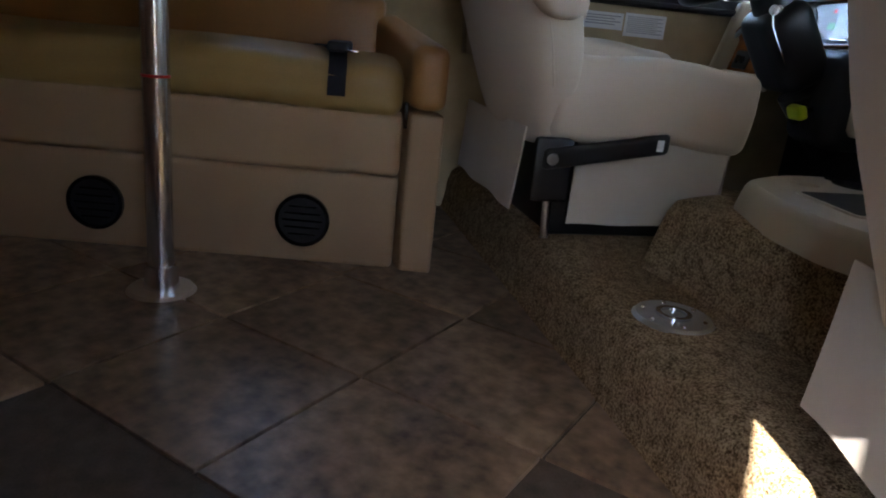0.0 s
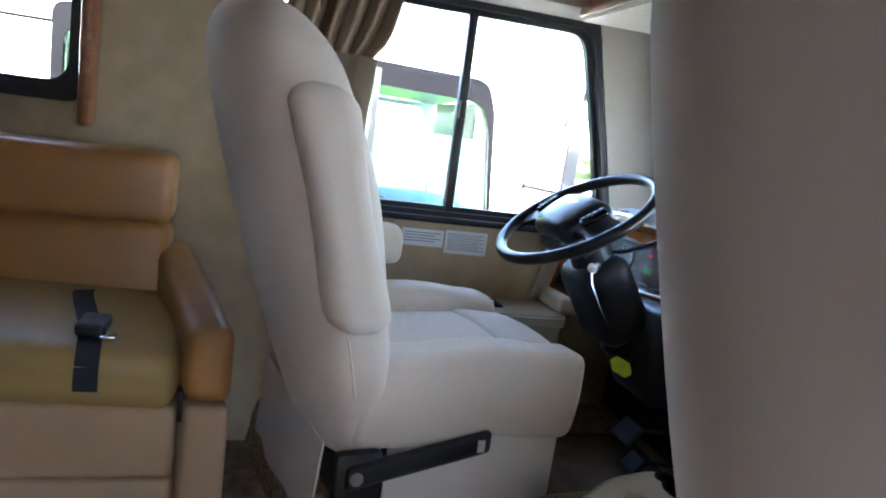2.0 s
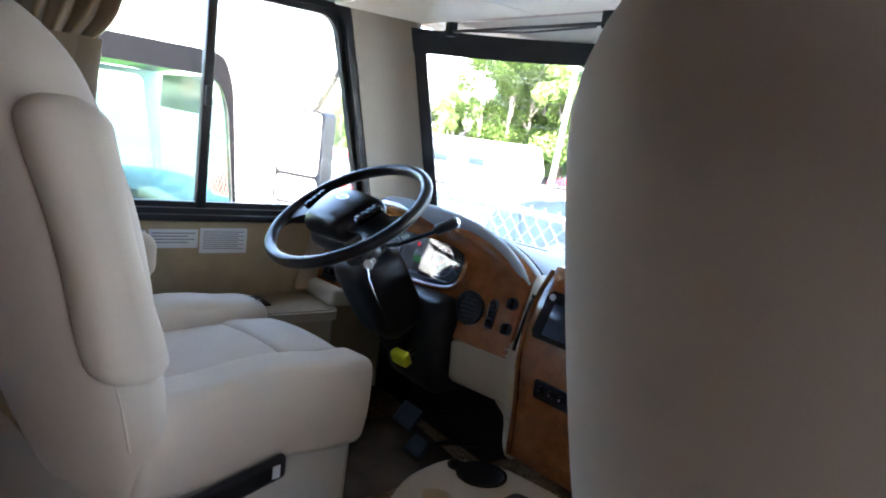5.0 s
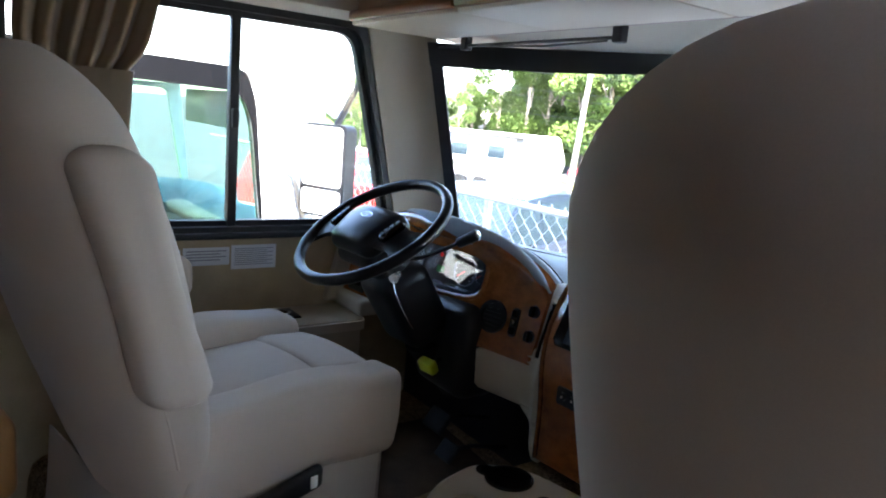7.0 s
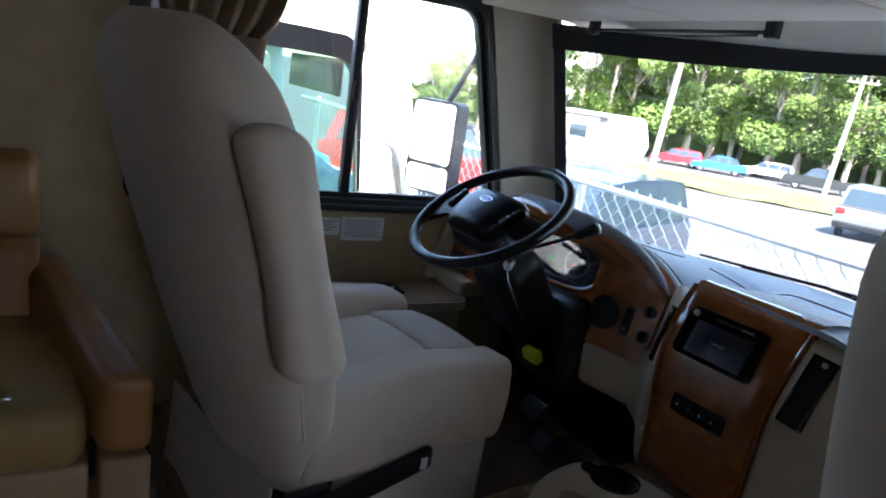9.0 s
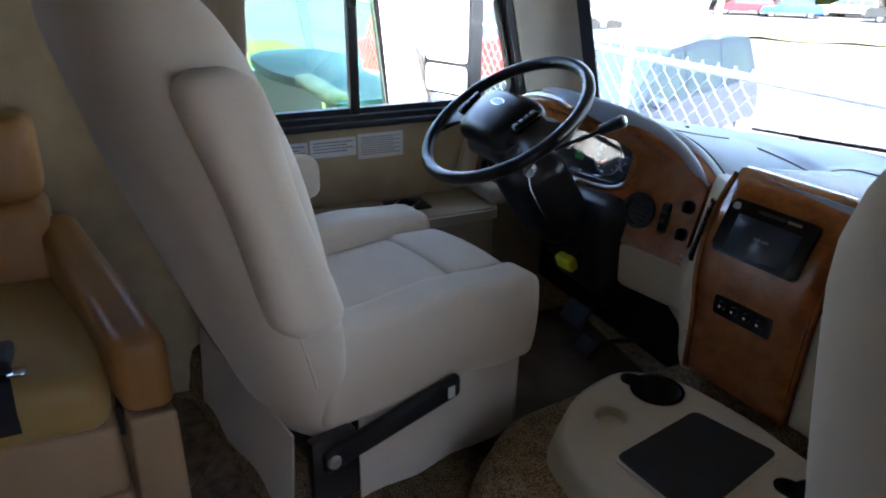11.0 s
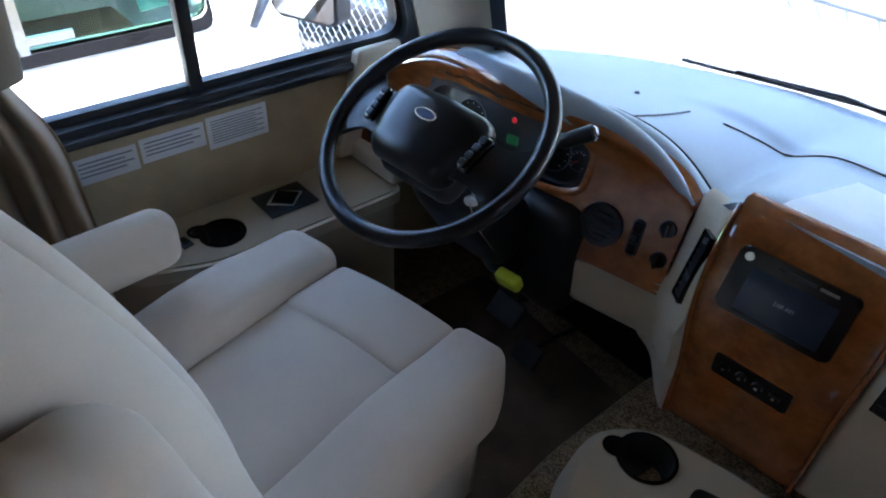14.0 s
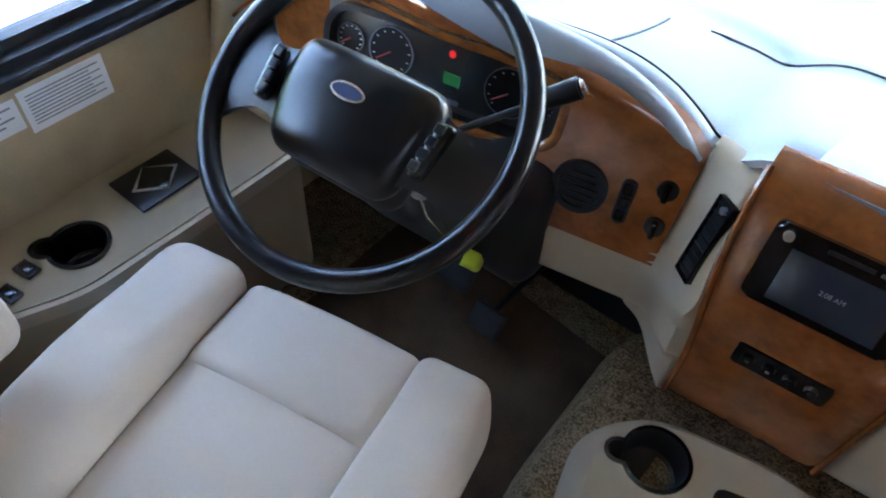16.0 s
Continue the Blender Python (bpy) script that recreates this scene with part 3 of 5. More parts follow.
CUPS = ((-0.125, 0.325), (0.27, 0.36))
COINS = ((-0.09, 0.175), (0.29, 0.20))
disc = [(0.033 * math.cos(a), 0.033 * math.sin(a)) for a in span(0, math.tau, 24)[:-1]]
part("body", con_body(), M_trim, con, smooth=60)
part("top_plate", wall_with_holes(lambda x, y, d: Vector((x, y, 0.070 - 0.012 * d)), [(0.1 + (x - 0.1) * 0.95, 0.22 + (y - 0.22) * 0.95) for x, y in CON], [moved(keyhole(0.055, 0.022, 0.06), x, y, 205) for x, y in CUPS] + [moved(disc, x, y, 0) for x, y in COINS]), M_trim, con, smooth=30)
for x, y in COINS:
    bm = bmesh.new()
    rings = [[bm.verts.new((x + u * g, y + v * g, z)) for u, v in disc] for g, z in ((1.0, 0.070), (0.93, 0.060), (0.85, 0.052), (0.6, 0.048))]
    bm.faces.new(rings[-1])
    for p, q in zip(rings, rings[1:]):
        for i in range(len(p)):
            bm.faces.new((p[i], p[(i + 1) % len(p)], q[(i + 1) % len(p)], q[i]))
    part("coin_well", bm, M_trim, con)
TRAY = round_poly([(-0.03, 0.345), (0.02, 0.10), (0.21, 0.12), (0.14, 0.395)], 0.02)
part("tray_rim", ring_prism([(0.08 + (x - 0.08) * 1.07, 0.24 + (y - 0.24) * 1.06) for x, y in TRAY], TRAY, lambda x, y, d: Vector((x, y, 0.074 - 0.004 * d))), M_trim, con)
part("tray_mat", prism(TRAY, lambda x, y, d: Vector((x, y, 0.0735 - 0.002 * d))), M_rubber, con, "dark rubber tray liner")
for x, y in CUPS:
    c = thing("cup_holder", pose(x, y, 0.455), "glossy black cup holder sunk in the console", "cup holder", "cup holders in the console")
    cup_parts(c, 0.055, 0.022, 0.06, 205)

fl = thing("floor_flange", pose(0.168, -0.172, CAB), "round clear-coated metal table socket screwed to the carpet", "floor socket")
part("disc", rod((0, 0, 0), (0, 0, 0.008), 0.082, 0.075, 40), M_steel, fl)
part("socket", ring_prism([(0.036 * math.cos(a), 0.036 * math.sin(a)) for a in span(0, math.tau, 28)[:-1]], [(0.026 * math.cos(a), 0.026 * math.sin(a)) for a in span(0, math.tau, 28)[:-1]], lambda u, v, d: Vector((u, v, 0.014 - 0.008 * d))), M_chrome, fl)
for k in range(6):
    a = k * math.tau / 6
    part("screw", rod((0.062 * math.cos(a), 0.062 * math.sin(a), 0.006), (0.062 * math.cos(a), 0.062 * math.sin(a), 0.011), 0.006, 0.004, 10), M_chrome, fl)

# driver's floor mat
struct("floor_mat", prism(round_poly([(-0.92, 0.02), (-0.29, 0.02), (-0.29, 0.60), (-0.92, 0.66)], 0.04), lambda x, y, d: Vector((x, y, CAB + 0.012 - 0.014 * d))), M_mat, "dark brown driver's floor mat over the carpet", "floor mat")


# ---- seats ----
def cab_seat(name, m, label, flip=1, recline=0.0, aside=0.0):
    s = thing(name, m, label, "seat", "cab seats")
    z0 = 0.0                      # local floor
    ct = 0.45                     # cushion top above the cab floor

    def dome(p):
        t = max(0.0, 1 - (p.x / 0.15) ** 2)
        return Vector((p.x, p.y, p.z + 0.012 * t - 0.02 * max(0, -p.y - 0.1) * 1.2))
    part("base", box((0, -0.12, 0.12), (0.34, 0.40, 0.24), 0.02), M_black, s, "black steel seat pedestal")
    part("cushion_core", soft((0, -0.12, 0.345), (0.47, 0.54, 0.15), 0.05), M_fabric, s)
    part("seat_pad", soft((0, -0.185, 0.405), (0.302, 0.45, 0.10), 0.016, dome), M_fabric, s)
    part("front_pad", soft((0, 0.088, 0.398), (0.302, 0.172, 0.13), 0.022, lambda p: dome(p) - Vector((0, 0, 0.10 * max(0, p.y - 0.05)))), M_fabric, s)
    for sd in (-1, 1):
        def bol(p, sd=sd):
            front = max(0, p.y - 0.02)
            w = sd * 0.012 * math.sin(min(1, max(0, (p.z - 0.25) / 0.2)) * math.pi)
            lift = 0.035 * (0.9 if sd * flip < 0 else 0.1) * max(0.0, (p.z - 0.30) / 0.16)
            return Vector((p.x + w, p.y - 0.10 * max(0.0, 0.45 - p.z) * (1 if p.y > 0 else 0), p.z + 0.012 + lift - 0.10 * front - 0.006 * math.sin(p.y * 18)))
        wide = 0.046 if sd * flip < 0 else 0.0
        part("bolster", soft((sd * (0.200 + wide / 2), -0.105, 0.362), (0.1185 + wide, 0.575, 0.205), 0.028 + wide * 0.5, bol, mid=7), M_fabric, s)

    def rear_y(z):
        return -0.476 - 0.34 * (z - 0.42) + 0.16 * max(0.0, z - 0.70) ** 2 + 0.15 * max(0.0, 0.42 - z) ** 1.5

    def front_y(z):
        return -0.292 - 0.032 * ease(0.35, 0.6, z) - 0.50 * max(0.0, z - 0.50) ** 2

    def half_w(z):
        t = max(0.0, z - 0.30)
        return 0.271 * (1 - 0.06 * t - 0.75 * max(0.0, t - 0.50) ** 1.8) - 0.055 * max(0.0, 0.50 - z) / 0.24

    def back_body(z0, z1, cap, wide, depth, lift, power, n=56):
        """A padded body between two heights, closed by a rounded crown."""
        bm = bmesh.new()
        zs = span(z0, z1 - cap, 22) + [z1 - cap + cap * math.sin(k * math.pi / 18) for k in range(1, 9)]
        rings = []
        for z in zs:
            f = math.sqrt(max(0.0, 1 - (max(0.0, z - z1 + cap) / cap) ** 2))
            w = half_w(z) * wide * (1 - 0.60 * (1 - f))
            yf, yr = front_y(z) + lift, rear_y(z)
            d, c = (yf - yr) / 2 * depth * (0.12 + 0.88 * f), yf - (yf - yr) / 2 * depth - recline
            ring = []
            for k in range(n):
                a = k * math.tau / n
                ca, sa = math.cos(a), math.sin(a)
                x, y = w * math.copysign(abs(ca) ** power, ca), d * math.copysign(abs(sa) ** power, sa)
                y -= 0.03 * (1 - (x / max(w, 1e-4)) ** 2) if sa < 0 and depth == 1 else 0.0
                wr = 0.0035 * noise.noise((x * 9 + 4, y * 9, z * 6)) + 0.005 * noise.noise((x * 20, z * 14, 7)) * max(0.0, 0.50 - z) * 4
                ring.append(bm.verts.new((aside + x * (1 + wr * 2), c + y + wr, z)))
            rings.append(ring)
        for p, q in zip(rings, rings[1:]):
            for k in range(n):
                bm.faces.new((p[k], p[(k + 1) % n], q[(k + 1) % n], q[k]))
        bm.faces.new(rings[-1]), bm.faces.new(rings[0][::-1])
        return bm
    back = part("backrest", back_body(0.255, 1.137, 0.13, 1.0, 1.0, 0.0, 0.62), M_fabric, s, smooth=80)
    part("back_cushion", back_body(0.40, 1.07, 0.10, 0.60, 0.42, 0.012, 0.45), M_fabric, s, smooth=80)
    for sd in (-1, 1):
        part("piping", tube([(aside + sd * (half_w(z) - 0.0035), rear_y(z) * 0.62 + front_y(z) * 0.38 - recline, z) for z in span(0.40, 0.98, 26)], 0.004, 6), M_fabric, back)

    def arm(p):
        t = (p.z - 0.57)
        e = min(1.0, max(0.0, min(p.z - 0.55, 0.99 - p.z) / 0.06))
        w = (1.04 + 0.09 * math.cos(t * 13 + 0.4) + 0.05 * max(0.0, 0.15 - t)) * (0.55 + 0.45 * math.sqrt(1 - (1 - e) ** 2))
        return Vector((p.x - 0.03 * t * flip, -0.458 + (p.y + 0.458) * w - 0.27 * (t - 0.2) - 0.03, p.z))
    part("armrest", soft(((0.328 if flip > 0 else -0.225), -0.458, 0.77), (0.078, 0.120, 0.44), 0.038, arm, mid=8, k=5), M_fabric, s, "armrest folded up against the back")
    part("armrest", soft((-0.30 * flip, -0.29, 0.625), (0.075, 0.40, 0.115), 0.037, lambda p: Vector((p.x, p.y, p.z - 0.10 * p.y - 0.03)), mid=8, k=5), M_fabric, s, "armrest lowered beside the cushion")
    # skirt cloth round the pedestal
    for sd in (-1, 1):
        part("skirt", grid_sheet(span(-0.30, 0.14, 14), span(0.055, 0.285, 6), lambda y, z, sd=sd: Vector((sd * (0.238 + 0.006 * math.sin(y * 30) * (0.3 - z) * 4), y, z)), 0.004), M_skirt, s)
    part("skirt", grid_sheet(span(-0.238, 0.238, 12), span(0.055, 0.285, 6), lambda x, z: Vector((x, 0.14 - 0.03 * (0.3 - z), z)), 0.004), M_skirt, s)
    part("rear_flap", grid_sheet(span(-0.25, 0.25, 14), span(0.0, 1.0, 8), lambda x, v: Vector((x * 1.02, -0.452 - 0.016 * (1 - v) + 0.006 * math.sin(x * 24 + v) * (1 - v), 0.095 + 0.205 * v)), 0.004), M_skirt, s, "cloth flap hanging from the seat back")
    belt = part("belt_stalk", soft((0.277 * flip, -0.24, 0.255), (0.026, 0.33, 0.052), 0.012, lambda p: Vector((p.x, p.y, p.z + 0.17 * (p.y + 0.24))), mid=6, k=3), M_black, s, "black seat belt buckle stalk")
    part("bolt", rod((0.287 * flip, -0.385, 0.231), (0.297 * flip, -0.385, 0.231), 0.016, 0.012, 14, bevel=0.002), M_steel, belt)
    part("release_label", box((0.292 * flip, -0.105, 0.279), (0.003, 0.018, 0.028), 0.001), M_mark, belt)
    part("recliner_cover", box((0.262 * flip, -0.375, 0.20), (0.03, 0.10, 0.16), 0.012), M_black, s)
    part("slide_rail", rod((0.245 * flip, -0.37, 0.16), (0.245 * flip, -0.36, 0.02), 0.010, seg=10), M_steel, s)
    return s


SEAT = pose(-0.572, -0.068, CAB, 0, 0, 12)
seat = cab_seat("driver_seat", SEAT, "beige fabric driver's captain seat with folded armrest and cloth skirt", aside=0.03)
cab_seat("passenger_seat", pose(0.93, 0.265, CAB, 0, 0, -2), "beige fabric passenger's captain seat with cloth skirt, beside the entry", -1, 0.043)


# ---- sofa ----
SX = -0.45
sofa = thing("sofa", I4, "tan leather sofa bench with round speakers in its base", "sofa")
Y0, Y1 = -2.75, -0.755
for y0, y1 in ((Y0, Y1),):
    L, C = y1 - y0, (y0 + y1) / 2
    part("base_panel", soft((SX - 0.31, C, 0.165), (0.62, L, 0.268), 0.016), M_leather3, sofa)
    part("front_rail", soft((SX - 0.31, C, 0.385), (0.62, L, 0.17), 0.018), M_leather3, sofa)
def sag(p):
    return Vector((p.x, p.y, p.z - 0.006 * math.sin(p.y * 6) + 0.02 * max(0, 1 - ((p.x + 0.73) / 0.3) ** 2) * (1 if p.z > 0.53 else 0)))
part("seat_cushion", soft((SX - 0.27, (Y0 + Y1) / 2, 0.53), (0.56, Y1 - Y0 - 0.01, 0.13), 0.045, sag, mid=24, k=5), M_leather2, sofa)
part("lower_back", soft((-1.03, (Y0 + Y1) / 2 - 0.045, 0.66), (0.17, Y1 - Y0 - 0.105, 0.24), 0.035, lambda p: Vector((p.x - 0.12 * (p.z - 0.6), p.y, p.z)), mid=16), M_leather, sofa)
part("upper_back", soft((-1.05, (Y0 + Y1) / 2 - 0.045, 0.875), (0.16, Y1 - Y0 - 0.105, 0.20), 0.035, lambda p: Vector((p.x - 0.12 * (p.z - 0.6), p.y, p.z)), mid=16), M_leather, sofa)
def armtop(p):
    u = (SX - p.x) / 0.66
    return Vector((p.x, p.y - 0.17 * u, p.z + 0.07 * u * (1 if p.z > 0.55 else 0)))
part("arm", soft((SX - 0.30, -0.692, 0.575), (0.64, 0.10, 0.17), 0.03, armtop, mid=8), M_leather, sofa)
part("arm_base", soft((SX - 0.30, -0.692, 0.257), (0.63, 0.095, 0.452), 0.012, lambda p: armtop(p) - Vector((0, 0, 0))), M_leather3, sofa)
for y in (-1.012, -1.578):
    sp = part("speaker", rod((SX - 0.002, y, 0.158), (SX + 0.012, y, 0.158), 0.076, 0.070, 36), M_black, sofa, "round black speaker grille")
    part("ring", ring_prism([(0.076 * math.cos(a), 0.076 * math.sin(a)) for a in span(0, math.tau, 36)[:-1]], [(0.066 * math.cos(a), 0.066 * math.sin(a)) for a in span(0, math.tau, 36)[:-1]], lambda u, v, d, y=y: Vector((SX + 0.016 - 0.01 * d, y + u, 0.158 + v))), M_gloss, sp)
    for k in range(5):
        part("rib", box((SX + 0.013, y, 0.158 - 0.04 + k * 0.02), (0.004, 0.110 - 0.012 * abs(k - 2) ** 1.5, 0.004)), M_gloss, sp)
part("hinge", box((SX - 0.04, -0.748, 0.47), (0.06, 0.012, 0.07), 0.004), M_black, sofa)
belt = thing("lap_belt", I4, "black lap belt with a metal buckle lying over the sofa seat", "seat belt")
def strap(v, w):
    path = [(-0.93, -1.045, 0.600), (-0.82, -1.03, 0.612), (-0.72, -1.005, 0.620), (-0.60, -0.97, 0.622), (-0.52, -0.945, 0.618), (-0.468, -0.938, 0.604), (-0.446, -0.936, 0.575), (-0.437, -0.936, 0.535), (-0.436, -0.936, 0.505)]
    i = min(len(path) - 2, int(v)); f = v - i
    p = Vector(path[i]).lerp(Vector(path[i + 1]), f)
    return p + Vector((0, w, 0.004))
part("webbing", grid_sheet(span(0, 7.999, 26), (-0.024, 0.024), strap, 0.003), M_webbing, belt)
part("buckle", soft((-0.515, -0.940, 0.632), (0.095, 0.060, 0.028), 0.009), M_black, belt)
part("tongue", box((-0.462, -0.900, 0.625), (0.03, 0.03, 0.006), 0.002), M_chrome, belt)

# dinette table on its leg
table = thing("dinette_table", pose(-0.165, -1.305, FLOOR), "tan table on a round chrome pedestal leg", "table")
part("leg", rod((0, 0, 0.06), (0, 0, 0.81), 0.031, 0.031, 28), M_chrome, table)
part("collar", rod((0, 0, 0.01), (0, 0, 0.075), 0.042, 0.036, 28, bevel=0.004), M_chrome, table)
part("foot_plate", rod((0, 0, 0), (0, 0, 0.012), 0.085, 0.075, 36), M_steel, table)
part("mark", rod((0, 0, 0.515), (0, 0, 0.521), 0.0315, 0.0315, 28), M_red, table, "red marking ring")
part("top", prism(round_poly([(-0.70, -1.0), (0.22, -1.0), (0.20, -0.20), (-0.35, 0.085), (-0.70, -0.02)], 0.05), lambda x, y, d: Vector((x, y, 0.84 - 0.035 * d)), 0.008), M_leather3, table, "tan laminate table top")

# ---- dashboard ----
dash = thing("dashboard", I4, "blue-grey vinyl dashboard top with cream lower mouldings", "dashboard")


def brow(x):
    """Crest of the wooden instrument hood: height over x."""
    u = (x + 0.76) / 0.47
    return 0.968 - 0.125 * abs(u) ** 3.3 if u > 0 else 0.968 - 0.17 * abs((x + 0.76) / 0.40) ** 2.6


def board_y(x, z):
    return 0.478 + 0.20 * max(-0.22, x + 0.5) + 0.25 * (z - 0.72) - 0.10 * max(0.0, -0.95 - x)


def brow_y(x):
    k = ease(-0.62, -0.32, x)
    return board_y(x, brow(x)) - 0.035 * (1 - k) + 0.025 * k


def dash_z(x, v):
    """Dash top: from the hood's crest (v=0) to the glass (v=1)."""
    k = ease(-0.31, -0.19, x)
    a = (1 - k) * (brow(min(x, -0.29)) + 0.002) + k * (0.925 - 0.035 * ease(0.12, 0.3, x))
    b = 0.822
    lip = 0.016 * math.exp(-(v / 0.06) ** 2)
    roll = 0.007 * ease(0.46, 0.56, v) * ease(-0.62, -0.40, x)
    return a - lip + (b - a) * (v ** 0.8) + roll


def dash_front_y(x):
    k = ease(-0.31, -0.19, x)
    return (1 - k) * (brow_y(min(x, -0.29)) + 0.004) + k * (0.552 + 0.02 * ease(0.1, 0.4, x))


def dash_at(x, v):
    y0, y1 = dash_front_y(x), ws_y(x, 0.83) + 0.005
    return Vector((x, y0 + (y1 - y0) * v, dash_z(x, v)))


part("top", grid_sheet(span(-1.185, 1.28, 110), span(0, 1, 56), dash_at, 0.012), M_dash, dash, "blue-grey vinyl dash top", smooth=60)
# hatch seam on the dash top
part("seam_crease_shade", tube([dash_at(x, 0.13 - 0.06 * ease(-0.55, -0.30, x)) + Vector((0, 0, 0.0005)) for x in span(-0.93, -0.29, 40)], 0.0032, 6), M_black, dash)
part("seam_crease_shade", tube([dash_at(-0.505 + 0.02 * math.sin(u * 1.5), 0.115 + 0.27 * u) + Vector((0, 0, 0.0005)) for u in span(0, 1, 12)], 0.0025, 6), M_black, dash)
# Dark line drawn in for the shade along the roll's crease.
part("seam_crease_shade", tube([dash_at(x, 0.40 + 0.12 * ease(-0.48, -0.15, x)) + Vector((0, 0, 0.0005)) for x in span(-0.42, 1.0, 60)], 0.0026, 6), M_grey, dash)
part("screw", rod(dash_at(-0.60, 0.385), dash_at(-0.60, 0.385) + Vector((0, 0, 0.004)), 0.007, 0.005, 10), M_black, dash)

# wooden instrument panel: a curved board with a hood
cluster = thing("instrument_panel", I4, "glossy burl-wood instrument panel arched round the gauges", "instrument panel")


def board(u, w):
    x = -1.165 + 0.875 * u
    lo = 0.655 - 0.03 * math.sin(min(1, u * 1.3) * math.pi) if x > -0.52 else 0.655
    hi = brow(x)
    z = lo + (hi - lo) * w
    return x, z


GX0, GX1, GZ0, GZ1 = -0.945, -0.505, 0.765, 0.902


def in_gauge(x, z):
    return GX0 < x < GX1 and GZ0 < z < GZ1


def hood():
    """Board surface with a sunk gauge window and a rolled crest that reaches back over it."""
    bm = bmesh.new()
    us, wsn = span(0, 1, 70), span(0, 1, 34)
    g = {}
    for i, u in enumerate(us):
        for j, w in enumerate(wsn):
            x, z = board(u, w)
            y = board_y(x, z)
            roll = math.exp(-((w - 1.0) / 0.16) ** 2) * 0.055 * (1 if x > -1.1 else 0.6)
            g[i, j] = bm.verts.new((x, y - roll * (1 - ease(-0.5, -0.32, x)) + 0.02 * max(0.0, (w - 0.95) / 0.05) ** 2, z))
    for i in range(len(us) - 1):
        for j in range(len(wsn) - 1):
            vs = (g[i, j], g[i + 1, j], g[i + 1, j + 1], g[i, j + 1])
            c = sum((v.co for v in vs), Vector()) / 4
            ex = ((c.x - (GX0 + GX1) / 2) / ((GX1 - GX0) / 2)), ((c.z - (GZ0 + GZ1) / 2) / ((GZ1 - GZ0) / 2))
            if abs(ex[0]) ** 4 + abs(ex[1]) ** 4 < 1:
                continue
            bm.faces.new(vs)
    return thicken(bm, (0, 0.02, 0.004))


part("board", hood(), M_wood, cluster, "glossy burl-wood board", smooth=60)
def on_board(x, z, face=None):
    """Pose on the board's face at x, z: local z points at the driver."""
    fx = x if face is None else face
    p = Vector((x, board_y(x, z), z))
    dx = Vector((0.01, board_y(fx + 0.01, z) - board_y(fx, z), 0)).normalized()
    dz = Vector((0, board_y(x, z + 0.01) - p.y, 0.01)).normalized()
    nn = dx.cross(dz).normalized()
    m = Matrix((dx, nn.cross(dx), nn)).transposed().to_4x4()
    return Matrix.Translation(p) @ m


TILT_G = on_board((GX0 + GX1) / 2, 0.84, -0.64) @ Matrix.Translation((0, 0, -0.035))
HX = span(-1.10, -0.305, 46)
part("hood_roll", tube([(x, board_y(x, brow(x)) - 0.034 * (1 - ease(-0.60, -0.34, x)) + 0.012, brow(x) - 0.012 - 0.006 * ease(-0.5, -0.32, x)) for x in HX], [0.008 + 0.024 * math.sin(math.pi * min(1, (x + 1.12) / 0.80)) ** 0.7 for x in HX], 14), M_wood, cluster, "rounded glossy burl-wood hood", smooth=80)
def hood_strip(u, v):
    """The vinyl lip that laps over the wooden hood, wider towards its foot."""
    x = -0.86 + 0.556 * u
    r = 0.008 + 0.024 * math.sin(math.pi * min(1, (x + 1.12) / 0.80)) ** 0.7 + 0.0045
    a = radians(178 - (128 + 100 * ease(0.0, 0.75, u)) * v)
    slope = (brow(x + 0.005) - brow(x - 0.005)) / 0.01
    side = Vector((-slope, 0, 1)).normalized()
    c = Vector((x, board_y(x, brow(x)) - 0.034 * (1 - ease(-0.60, -0.34, x)) + 0.012, brow(x) - 0.012 - 0.006 * ease(-0.5, -0.32, x)))
    return c + side * (r * math.sin(a)) - Vector((0, 1, 0)) * (r * math.cos(a))


part("hood_strip", grid_sheet(span(0, 1, 50), span(0, 1, 12), hood_strip, 0.002), M_dash, cluster, "blue-grey vinyl lip over the hood", smooth=80)
def hood_cap(u, w):
    """The vinyl between the lip of the hood and the hatch seam."""
    x = -0.86 + 0.556 * u
    p = hood_strip(u, 0).lerp(dash_at(x, 0.13 - 0.06 * ease(-0.55, -0.30, x)), w)
    return p + Vector((0, 0, 0.003 * (1 - w) + 0.009 * math.sin(math.pi * w)))


part("hood_cap", grid_sheet(span(0, 1, 50), span(0, 1, 8), hood_cap, 0.002), M_dash, cluster, "blue-grey vinyl top of the hood", smooth=80)
gcx, gcz, gax, gaz = (GX0 + GX1) / 2, (GZ0 + GZ1) / 2, (GX1 - GX0) / 2, (GZ1 - GZ0) / 2
rimpts = []
for a in span(0, math.tau, 48)[:-1]:
    ca, sa = math.cos(a), math.sin(a)
    x, z = gcx + gax * math.copysign(abs(ca) ** 0.5, ca), gcz + gaz * math.copysign(abs(sa) ** 0.5, sa)
    rimpts.append((x, board_y(x, z) + 0.004, z))
part("gauge_rim", tube(rimpts, 0.009, 10, closed=True), M_wood, cluster, smooth=80)
bez = part("gauge_bezel", box((0, 0, 0), (0.450, 0.165, 0.012), 0.004), M_dial, cluster, m=TILT_G)
part("bezel_rim", ring_prism(round_rect(-0.218, -0.066, 0.218, 0.066, 0.055), round_rect(-0.206, -0.056, 0.206, 0.056, 0.05), lambda x, y, d: TILT_G @ Vector((x, y, 0.03 - 0.03 * d))), M_black, cluster)
